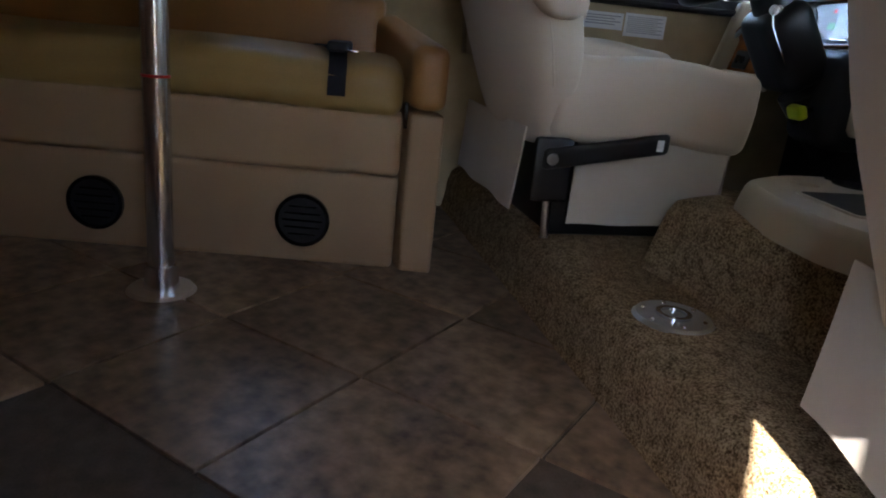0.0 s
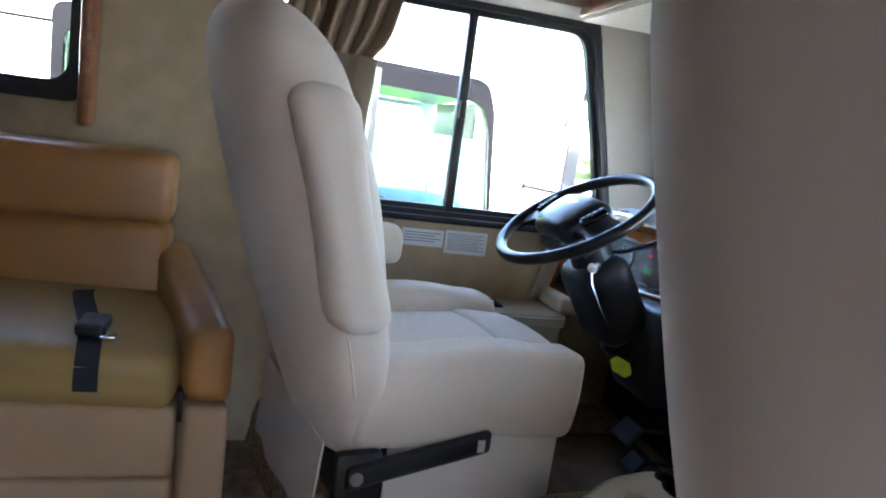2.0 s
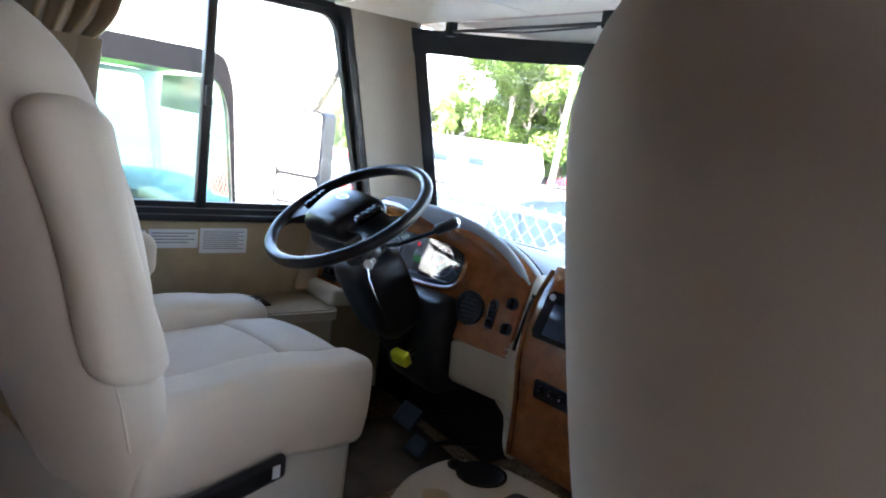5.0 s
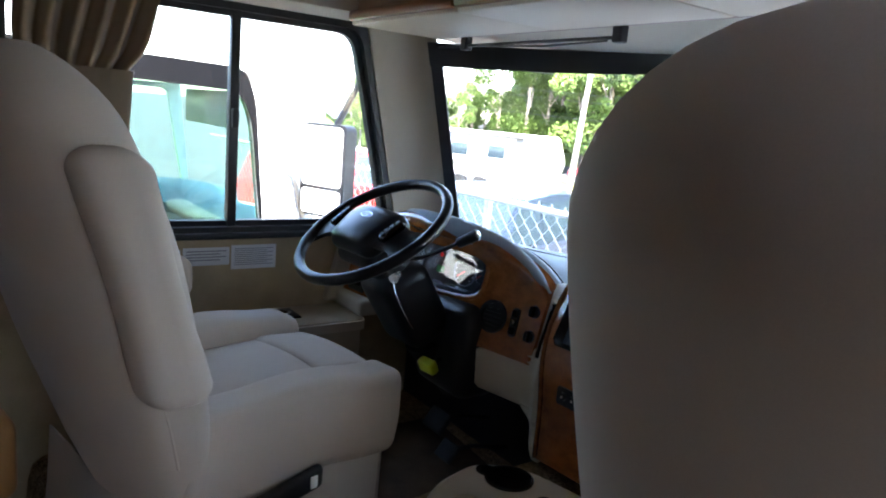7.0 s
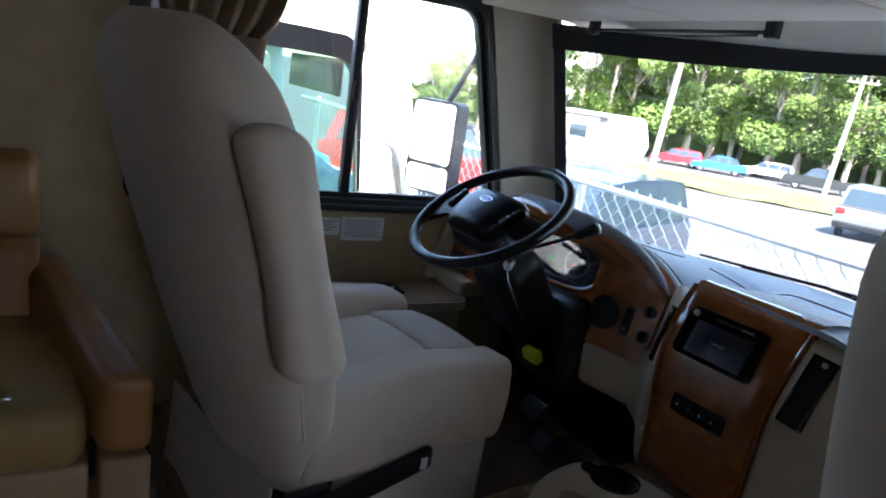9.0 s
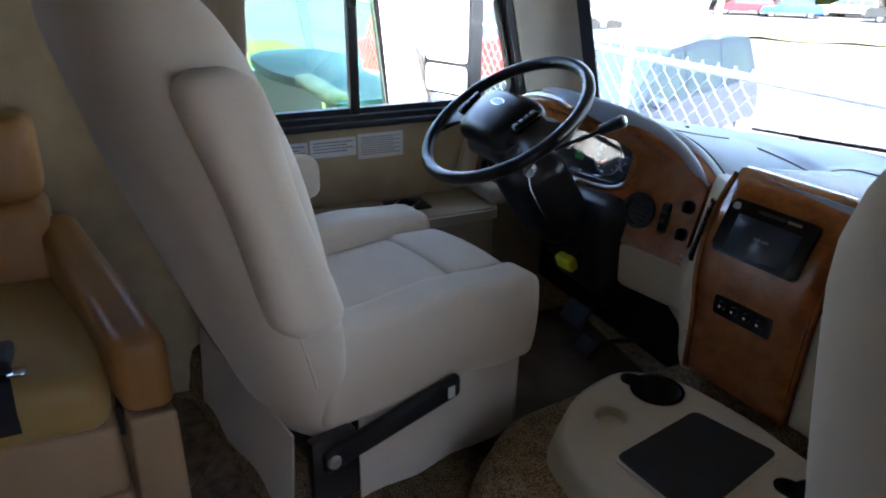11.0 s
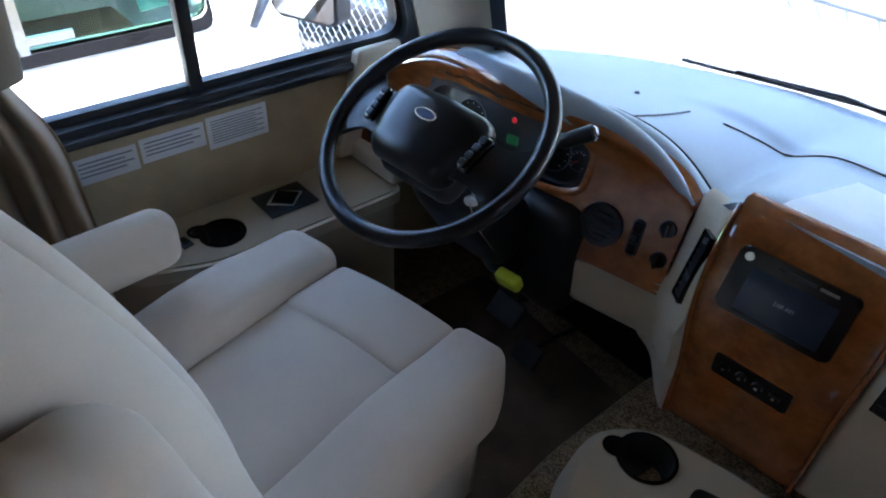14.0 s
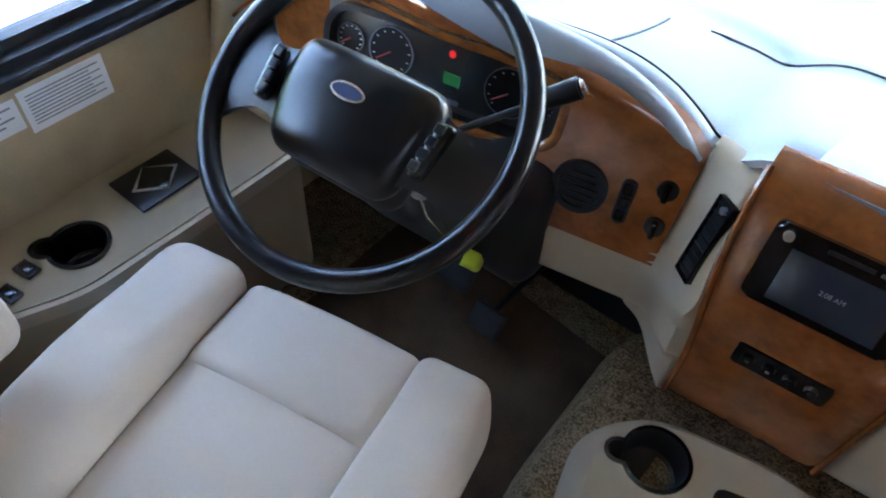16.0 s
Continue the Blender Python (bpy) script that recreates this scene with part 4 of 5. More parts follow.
for cx, r in ((-0.095, 0.043), (0.125, 0.043), (-0.175, 0.026), (0.186, 0.022)):
    dl = part("dial", rod((cx, 0, 0.006), (cx, 0, 0.010), r, r, 36), M_black, cluster, m=TILT_G)
    part("dial_ring", ring_prism([(cx + r * math.cos(a), r * math.sin(a)) for a in span(0, math.tau, 36)[:-1]], [(cx + r * 0.94 * math.cos(a), r * 0.96 * math.sin(a)) for a in span(0, math.tau, 36)[:-1]], lambda x, y, d: Vector((x, y, 0.012 - 0.004 * d))), M_print, dl)
    for k in range(11):
        a = radians(225 - 27 * k)
        part("tick", box((cx + r * 0.80 * math.cos(a), r * 0.80 * math.sin(a), 0.0105), (0.0040, 0.0016, 0.001)), M_mark, dl)
    a = radians(215)
    part("needle", tube([(cx, 0, 0.012), (cx + r * 0.75 * math.cos(a), r * 0.75 * math.sin(a), 0.012)], 0.0012, 6), M_red, dl)
part("warning_lamp", rod((0.018, 0.032, 0.006), (0.018, 0.032, 0.009), 0.006, seg=14), M_redlamp, cluster, "lit red warning lamp", m=TILT_G)
part("display", box((0.022, -0.012, 0.007), (0.030, 0.020, 0.003)), M_greenlamp, cluster, "faint green gear display", m=TILT_G)
lens_pts = [(p[0], p[2]) for p in rimpts]
lens = part("lens", prism(lens_pts, lambda x, z, d: Vector((x, board_y(x, z) + 0.012 + 0.003 * d, z))), M_lens, cluster, "clear plastic gauge lens")
lens.visible_shadow = False
part("odometer", box((0.02, -0.052, 0.007), (0.04, 0.008, 0.002)), M_print, cluster, m=TILT_G)
part("sticker", box((0.01, 0.076, 0.024), (0.065, 0.011, 0.001)), M_paper, cluster, "small white label above the gauges", m=TILT_G)


vent = thing("air_vent", on_board(-0.443, 0.746), "round black air vent in the wooden panel", "air vent")
part("ring", ring_prism([(0.046 * math.cos(a), 0.046 * math.sin(a)) for a in span(0, math.tau, 36)[:-1]], [(0.036 * math.cos(a), 0.036 * math.sin(a)) for a in span(0, math.tau, 36)[:-1]], lambda x, y, d: Vector((x, y, 0.010 - 0.012 * d))), M_black, vent)
part("bowl", rod((0, 0, -0.004), (0, 0, 0.002), 0.037, 0.037, 32), M_black, vent)
for k in range(5):
    part("slat", box((0, -0.024 + 0.012 * k, 0.005), (0.064 - 0.012 * abs(k - 2), 0.003, 0.007), 0.001), M_black, vent)
swi = thing("switch_bank", on_board(-0.370, 0.748), "upright bank of three black rocker switches", "switch", "switches on the wooden panel")
part("plate", prism(round_rect(-0.012, -0.04, 0.012, 0.04, 0.010), lambda x, y, d: Vector((x, y, 0.006 - 0.006 * d)), 0.002), M_black, swi)
for k in range(3):
    part("rocker", soft((0, -0.024 + 0.024 * k, 0.007), (0.016, 0.019, 0.007), 0.003), M_gloss, swi)
for z, x in ((0.79, -0.318), (0.725, -0.313)):
    kn = thing("control_knob", on_board(x, z), "small round black control knob", "knob", "knobs on the wooden panel")
    part("base", rod((0, 0, 0), (0, 0, 0.006), 0.017, 0.016, 24), M_black, kn)
    part("grip", soft((0, 0, 0.013), (0.010, 0.028, 0.018), 0.004), M_gloss, kn)
lock = thing("light_switch", on_board(-1.085, 0.695), "black headlight switch plate at the end of the panel", "switch")
part("plate", prism(round_rect(-0.045, -0.032, 0.045, 0.032, 0.006), lambda x, y, d: Vector((x, y, 0.006 - 0.006 * d)), 0.002), M_black, lock)
part("knob", rod((0.012, 0, 0.004), (0.012, 0, 0.022), 0.013, 0.011, 20, bevel=0.002), M_gloss, lock)
part("slide", box((-0.022, 0, 0.009), (0.016, 0.03, 0.008), 0.002), M_gloss, lock)

# cream mouldings under the wood: left end, knee panel, and the sides of the centre stack
def stack_y(x, z):
    return 0.457 + 1.6 * max(0.0, z - 0.66) ** 2 + 0.07 * (x + 0.13)


def stack_l(z):
    return -0.175 - 0.032 * ease(0.55, 0.90, z)


def stack_r(z):
    return 0.084 + 0.014 * ease(0.45, 0.90, z)


def knee_y(x, z):
    """Cream panel: meets the wood on one side and the centre stack on the other."""
    k = ease(-0.295, -0.185, x)
    return (1 - k) * (board_y(x, max(z, 0.64)) + 0.004 + 0.05 * max(0, 0.64 - z)) + k * (stack_y(x, z) - 0.006)


part("left_moulding", soft((-1.09, 0.43, 0.625), (0.20, 0.12, 0.06), 0.02), M_trim, dash)
part("left_end", soft((-1.178, 0.42, 0.75), (0.035, 0.14, 0.28), 0.014, lambda p: Vector((p.x, p.y + 0.26 * (p.z - 0.7), p.z))), M_trim, dash)

def face_panel(left, right, z0, z1, at, depth, edge=0.012):
    """A moulded panel between two side lines, its rim rolled back."""
    bm = bmesh.new()
    nz, nx = 22, 14
    g = {}
    for j in range(nz + 1):
        z = z0 + (z1 - z0) * j / nz
        for i in range(nx + 1):
            x = left(z) + (right(z) - left(z)) * i / nx
            d = min(x - left(z), right(z) - x, z - z0, z1 - z)
            back = edge * max(0.0, 1 - d / edge) ** 2
            g[i, j] = bm.verts.new((x, at(x, z) + back, z))
    for j in range(nz):
        for i in range(nx):
            bm.faces.new((g[i, j], g[i + 1, j], g[i + 1, j + 1], g[i, j + 1]))
    rim = [g[i, 0] for i in range(nx + 1)] + [g[nx, j] for j in range(1, nz + 1)] + [g[i, nz] for i in range(nx - 1, -1, -1)] + [g[0, j] for j in range(nz - 1, 0, -1)]
    rear = [bm.verts.new(v.co + Vector((0, depth, 0))) for v in rim]
    for k in range(len(rim)):
        bm.faces.new((rim[k], rear[k], rear[(k + 1) % len(rim)], rim[(k + 1) % len(rim)]))
    return bm


part("knee_panel", face_panel(lambda z: -0.54 + 0.25 * ease(0.625, 0.70, z), lambda z: stack_l(z) - 0.003, 0.53, 0.872, knee_y, 0.03), M_trim, dash, "cream knee panel below the wood", smooth=50)
part("knee_lower", face_panel(lambda z: -0.195 - 0.13 * ease(0.44, 0.545, z), lambda z: -0.177, 0.44, 0.545, lambda x, z: knee_y(x, z) + 0.003, 0.03), M_trim, dash, smooth=50)


stack = thing("centre_stack", I4, "glossy burl-wood centre stack below the dash top", "centre stack")
part("panel", face_panel(stack_l, stack_r, 0.455, 0.915, lambda x, z: stack_y(x, z) - 0.012, 0.025), M_wood, stack, smooth=50)
part("right_moulding", face_panel(lambda z: stack_r(z) + 0.003, lambda z: 0.245 + 0.03 * ease(0.42, 0.6, z), 0.46, 0.885, lambda x, z: stack_y(x, z) - 0.004 + 0.9 * max(0, x - 0.22) ** 1.2, 0.03), M_trim, dash, smooth=50)
part("right_lower", soft((0.78, 0.62, 0.62), (0.94, 0.30, 0.50), 0.05), M_trim, dash)


for side in (stack_l, stack_r):
    part("edge_bead", tube([(side(z), stack_y(side(z), z) - 0.005, z) for z in span(0.46, 0.905, 18)], 0.0055, 8), M_wood, stack)


def on_face(fn, x, z, twist=0.0, lift=0.0):
    """Pose on a face y = fn(x, z): local z points at the driver."""
    p = Vector((x, fn(x, z), z))
    dx = Vector((0.02, fn(x + 0.01, z) - fn(x - 0.01, z), 0)).normalized()
    dz = Vector((0, fn(x, z + 0.03) - fn(x, z - 0.03), 0.06)).normalized()
    nn = dx.cross(dz).normalized()
    m = Matrix((dx, nn.cross(dx), nn)).transposed().to_4x4()
    return Matrix.Translation(p) @ m @ pose(0, 0, lift, 0, 0, twist)


def on_stack(x, z, twist=0.0):
    return on_face(lambda a, b: stack_y(a, b) - 0.012, x, z, twist, -0.002)


hu = thing("head_unit", on_stack(-0.060, 0.812), "black touchscreen radio in the wooden centre stack", "radio")
part("bezel", prism(round_rect(-0.100, -0.058, 0.100, 0.060, 0.012), lambda x, y, d: Vector((x, y, 0.016 - 0.016 * d)), 0.006, seg=3), M_gloss, hu)
part("screen", box((0.004, -0.008, 0.0165), (0.145, 0.078, 0.002), 0.0005), M_screen, hu, "dark blue-grey touchscreen")
part("knob", rod((-0.080, 0.044, 0.016), (-0.080, 0.044, 0.025), 0.0075, 0.007, 20, bevel=0.0015), M_steel, hu)
part("disc_slot", box((0.0, 0.047, 0.0165), (0.06, 0.006, 0.001)), M_black, hu)
part("badge", box((0.052, 0.047, 0.0165), (0.030, 0.005, 0.001)), M_grey, hu)
writing("clock_text", "2:08 AM", 0.010, pose(0.004, -0.008, 0.0182), M_print, hu)
cl = thing("climate_panel", on_stack(-0.048, 0.652), "black switch strip with small chrome knobs", "control panel")
part("plate", prism(round_rect(-0.070, -0.022, 0.070, 0.022, 0.004), lambda x, y, d: Vector((x, y, 0.006 - 0.006 * d)), 0.002), M_black, cl)
for k in range(4):
    kb = part("knob", rod((-0.048 + 0.031 * k, 0.002, 0.005), (-0.048 + 0.031 * k, 0.002, 0.014), 0.010, 0.009, 18), M_black, cl)
    part("cap", rod((-0.048 + 0.031 * k, 0.002, 0.014), (-0.048 + 0.031 * k, 0.002, 0.015), 0.0035, seg=10), M_chrome, kb)
for x, z, tw, w, h, name in ((-0.232, 0.770, 8, 0.042, 0.145, "l"), (0.150, 0.795, -4, 0.054, 0.155, "r")):
    mm = on_face(knee_y if name == "l" else (lambda a, b: stack_y(a, b) - 0.004), x, z, tw)
    v = thing("side_vent", mm, "tall narrow black air vent beside the centre stack", "air vent", "vents beside the centre stack")
    part("frame", ring_prism(round_rect(-w / 2, -h / 2, w / 2, h / 2, 0.003), round_rect(-w / 2 + 0.004, -h / 2 + 0.004, w / 2 - 0.004, h / 2 - 0.004, 0.002), lambda a, b, d: Vector((a, b, 0.006 - 0.012 * d))), M_gloss, v)
    part("back", box((0, 0, -0.001), (w - 0.006, h - 0.006, 0.004)), M_black, v)
    for k in range(9):
        part("slat", box((0, -h / 2 + h * (k + 0.8) / 9.6, 0.002), (w - 0.01, 0.003, 0.005)), M_black, v)
    part("thumb_wheel", rod((0.004, h / 2 - 0.014, 0.002), (0.004, h / 2 - 0.014, 0.008), 0.006, seg=12), M_steel, v)
hint = thing("paper_sheet", I4, "plain white sheet lying on the dash top", "paper")
part("sheet", grid_sheet(span(-0.165, 0.10, 8), span(0.03, 0.40, 6), lambda x, v: dash_at(x + 0.10 * v, v) + Vector((0, 0, 0.006 + 0.004 * math.sin(x * 14))), 0.0012), M_paper, hint)

# ---- steering wheel and column ----
WC = Vector((-0.64, 0.205, 0.965))
TW = 33
SWM = pose(*WC, TW, 0, 4)   # local z is the wheel's axis, towards the driver
wheel = thing("steering_wheel", SWM, "black four-spoke steering wheel with a padded hub", "steering wheel")
part("rim", tube([(0.218 * math.cos(a), 0.218 * math.sin(a), 0) for a in span(0, math.tau, 72)[:-1]], 0.0155, 16, closed=True), M_wheel, wheel)


def hubshape(p):
    k = 1 - 0.18 * max(0.0, -p.y / 0.09)
    return Vector((p.x * k, p.y, p.z + 0.016 * (1 - (p.x / 0.12) ** 2 - (p.y / 0.12) ** 2) * (1 if p.z > 0 else 0.3)))
hub = part("hub", soft((0, -0.016, 0.000), (0.228, 0.154, 0.062), 0.030, hubshape, mid=8, k=5), M_wheel, wheel, "padded black hub cover")
part("emblem", prism([(0.026 * math.cos(a), 0.0115 * math.sin(a)) for a in span(0, math.tau, 28)[:-1]], lambda x, y, d: Vector((x, y + 0.004, 0.0475 - 0.006 * d)), 0.001), M_chrome, hub, "oval chrome-rimmed badge")
part("emblem_field", prism([(0.022 * math.cos(a), 0.0085 * math.sin(a)) for a in span(0, math.tau, 28)[:-1]], lambda x, y, d: Vector((x, y + 0.004, 0.0482 - 0.002 * d))), paint("badge_blue", (0.05, 0.07, 0.14)), hub)
part("lower_hub", soft((0, -0.02, -0.045), (0.19, 0.15, 0.06), 0.028), M_black, wheel)
for sd in (-1, 1):
    sp = part("spoke", grid_sheet(span(0, 1, 10), span(-1, 1, 8), lambda u, v, sd=sd: Vector((sd * (0.085 + 0.122 * u), -0.008 + v * (0.064 - 0.024 * math.sin(u * math.pi) + 0.026 * u * u) - 0.012 * u, 0.020 - 0.02 * u - 0.010 * v * v)), 0.014), M_black, wheel, smooth=70)
    pod = part("button_pod", soft((sd * 0.124, -0.012, 0.024), (0.024, 0.076, 0.020), 0.009, lambda p, sd=sd: Vector((p.x + sd * 0.22 * (p.y + 0.02) * 0.5, p.y, p.z))), M_gloss, wheel)
    for k in range(4):
        part("button", soft((sd * (0.121 + 0.11 * (-0.024 + 0.018 * k)), -0.036 + 0.017 * k, 0.034), (0.013, 0.013, 0.006), 0.002), M_black, pod)

col = thing("steering_column", I4, "black plastic steering column with a shift lever and ignition", "steering column")
axis = SWM.to_3x3() @ Vector((0, 0, 1))
c0 = WC - axis * 0.05
part("upper_shroud", rod(c0 - axis * 0.13, c0, 0.066, 0.052, 28, bevel=0.008), M_black, col)
part("lower_shroud", soft((0, -0.01, -0.25), (0.19, 0.15, 0.25), 0.045, lambda p: Matrix.Translation(WC) @ SWM.to_3x3().to_4x4() @ Vector(p)), M_black, col)
part("boot", rod(WC - axis * 0.40, WC - axis * 0.62, 0.07, 0.035, 20), M_rubber, col)
part("knee_cover", soft((-0.60, 0.50, 0.62), (0.26, 0.16, 0.28), 0.05), M_black, col)
stalk = [WC - axis * 0.10 + Vector((0.05, 0.0, 0.0)), Vector((-0.57, 0.33, 0.895)), Vector((-0.51, 0.375, 0.935)), Vector((-0.470, 0.40, 0.962))]
sh = part("shift_lever", tube([stalk[0].lerp(stalk[1], 0.5), *stalk[1:]], 0.0055, 10), M_black, col)
part("grip", rod((-0.495, 0.388, 0.947), (-0.447, 0.418, 0.980), 0.014, 0.016, 20, bevel=0.003), M_black, sh)
part("button", rod((-0.448, 0.4175, 0.9795), (-0.4445, 0.420, 0.982), 0.010, 0.009, 16), M_chrome, sh)
ig = part("ignition", rod((-0.578, 0.255, 0.845), (-0.562, 0.235, 0.842), 0.016, 0.014, 18, bevel=0.002), M_chrome, col)
part("key_strap", tube([(-0.565, 0.235, 0.84), (-0.555, 0.24, 0.80), (-0.545, 0.265, 0.75), (-0.548, 0.30, 0.70)], 0.0022, 6), M_chrome, ig)
part("blinker_lever", tube([(-0.70, 0.28, 0.89), (-0.78, 0.30, 0.905), (-0.83, 0.31, 0.912)], [0.006, 0.006, 0.008], 10), M_black, col)
brk = thing("brake_release", pose(-0.567, 0.375, 0.575, 25, 0, 8), "bright yellow plastic brake knob under the dash", "brake knob")
part("cap", soft((0, 0, 0), (0.062, 0.030, 0.042), 0.010), M_yellow, brk)
part("stem", rod((0, 0.005, 0), (0, 0.10, -0.02), 0.008, seg=12), M_black, brk)
for x, y, z, w, h in ((-0.55, 0.46, 0.30, 0.075, 0.06), (-0.67, 0.50, 0.34, 0.10, 0.07)):
    pd = thing("pedal", pose(x, y, z, 50, 0, 0), "black rubber floor pedal on a steel arm", "pedal", "driver's pedals")
    part("pad", soft((0, 0, 0), (w, h, 0.016), 0.006), M_rubber, pd)
    part("arm", tube([(0, 0.01, -0.01), (0, 0.06, -0.08), (0, 0.12, -0.20)], 0.007, 8), M_black, pd)
struct("firewall", box((-0.65, 0.72, 0.45), (1.1, 0.02, 0.5)), M_black, "black firewall below the dash", "firewall")

# sun visor rods above the windshield
vis = thing("visor_rail", I4, "black visor brackets with a thin rod above the windshield", "sun visor")
for x in (-0.917, -0.264):
    part("bracket", soft((x, 0.665, 1.525), (0.032, 0.03, 0.055), 0.006), M_black, vis)
part("rod", tube([(-1.08, 0.66, 1.512), (-0.6, 0.665, 1.512), (-0.264, 0.665, 1.512)], 0.005, 8), M_black, vis)
part("cord", tube([(-0.80, 0.66, 1.508), (-0.55, 0.66, 1.498), (-0.30, 0.66, 1.504)], 0.003, 6), M_black, vis)
wip = thing("wiper", I4, "black windshield wiper arm and blade outside the glass", "wiper")
part("arm", tube([(-0.62, ws_y(-0.62, 0.84) + 0.06, 0.82), (-0.35, ws_y(-0.35, 0.85) + 0.055, 0.835), (0.25, ws_y(0.25, 0.83) + 0.06, 0.81)], 0.006, 8), M_black, wip)
part("blade", tube([(-0.75, ws_y(-0.75, 0.84) + 0.055, 0.825), (-0.1, ws_y(-0.1, 0.85) + 0.05, 0.85)], 0.005, 6), M_rubber, wip)

# own door mirror outside the window
mir = thing("door_mirror", I4, "tall black outside mirror with two panes on a bracket", "mirror")
MM = Matrix.Translation((-1.495, 0.44, 0)) @ pose(0, 0, 0, 90, 0, 22)
part("housing", prism(round_rect(-0.115, 0.855, 0.115, 1.215, 0.03), lambda x, z, d: MM @ Vector((x, z, -0.01 - 0.06 * d)), 0.004), M_black, mir)
part("upper_pane", prism(round_rect(-0.103, 0.975, 0.103, 1.205, 0.02), lambda x, z, d: MM @ Vector((x, z, -0.006 - 0.004 * d))), M_mirror, mir, "flat mirror pane")
part("lower_pane", prism(round_rect(-0.103, 0.865, 0.103, 0.962, 0.02), lambda x, z, d: MM @ Vector((x, z, -0.006 - 0.004 * d))), M_mirror, mir, "wide-angle mirror pane")
part("bracket", tube([MM @ Vector((0.02, 1.20, -0.05)), (-1.50, 0.60, 1.40), (-1.32, 0.80, 1.50), (-1.22, 0.80, 1.5)], 0.014, 10), M_black, mir)

# ---- outside ----
def gz(x, y):
    """Height of the yard: level near the coach, falling gently towards the road."""
    return GROUND - 0.042 * min(48.0, max(0.0, math.hypot(x, y) - 12.0))


def polar(r, az):
    x, y = r * math.cos(radians(az)), r * math.sin(radians(az))
    return x, y


RS = [0, 6, 12, 20, 30, 40, 50, 60, 90, 300, 3000]
struct("ground", grid_sheet(RS, span(0, 360, 72), lambda r, a: Vector((*polar(r, a), gz(*polar(r, a))))), M_asphalt, "sunlit grey asphalt yard sloping towards a road", "ground")
struct("grass_verge", grid_sheet(span(33, 52, 10), span(92, 139, 60), lambda r, a: Vector((*polar(r + 1.2 * noise.noise((a * 0.3, r, 2)), a), gz(*polar(r, a)) + 0.07 + 0.05 * noise.noise((r * 0.4, a * 0.5, 0))))), M_grass, "sunlit yellow-green grass verge along the road", "grass")
struct("grass_side", grid_sheet(span(-26, -6.5, 16), span(-8, 5.0, 10), lambda x, y: Vector((x, y, gz(x, y) + 0.03 + 0.05 * noise.noise((x * 0.5, y * 0.5, 3))))), M_lawn, "bright green lawn beyond the next coach", "grass")

# chain-link fence
FY, FT = 2.25, 0.77
fence = thing("fence", I4, "galvanised chain-link fence with a round top rail", "fence")
part("top_rail", rod((-9.0, FY, FT), (7.0, FY, FT), 0.021, seg=14), M_zinc, fence)
for x in (-8.4, -5.6, -2.75, 0.6, 3.3, 6.0):
    po = part("post", rod((x, FY + 0.05, GROUND), (x, FY + 0.05, FT + 0.03), 0.028, seg=14), M_zinc, fence)
    part("cap", rod((x, FY + 0.05, FT + 0.03), (x, FY + 0.05, FT + 0.06), 0.032, 0.012, 14), M_zinc, po)


def chain(x0, x1):
    """Zigzag wires woven with their neighbours."""
    verts, faces = [], []
    pitch, r = 0.058, 0.0032
    n = int((FT - GROUND) / pitch)
    for i in range(int((x1 - x0) / pitch)):
        x = x0 + i * pitch
        prev = None
        for k in range(n + 1):
            px = x + (pitch if (k + i) % 2 else 0)
            py = FY + (0.004 if (k + i) % 2 else -0.004)
            z = GROUND + 0.02 + k * pitch + (0.03 if k == n else 0)
            b = len(verts)
            verts += [(px - r, py, z - r), (px + r, py, z + r), (px, py + 2 * r, z)]
            if prev is not None:
                for a, c in ((0, 1), (1, 2), (2, 0)):
                    faces.append((prev + a, prev + c, b + c, b + a))
            prev = b
    me = bpy.data.meshes.new("mesh_wire")
    me.from_pydata(verts, [], faces)
    me.materials.append(M_zinc)
    ob = new("mesh_wire", me)
    ob.parent = fence
    ob["kind"] = "stuff"
    return ob


chain(-8.4, 3.3)


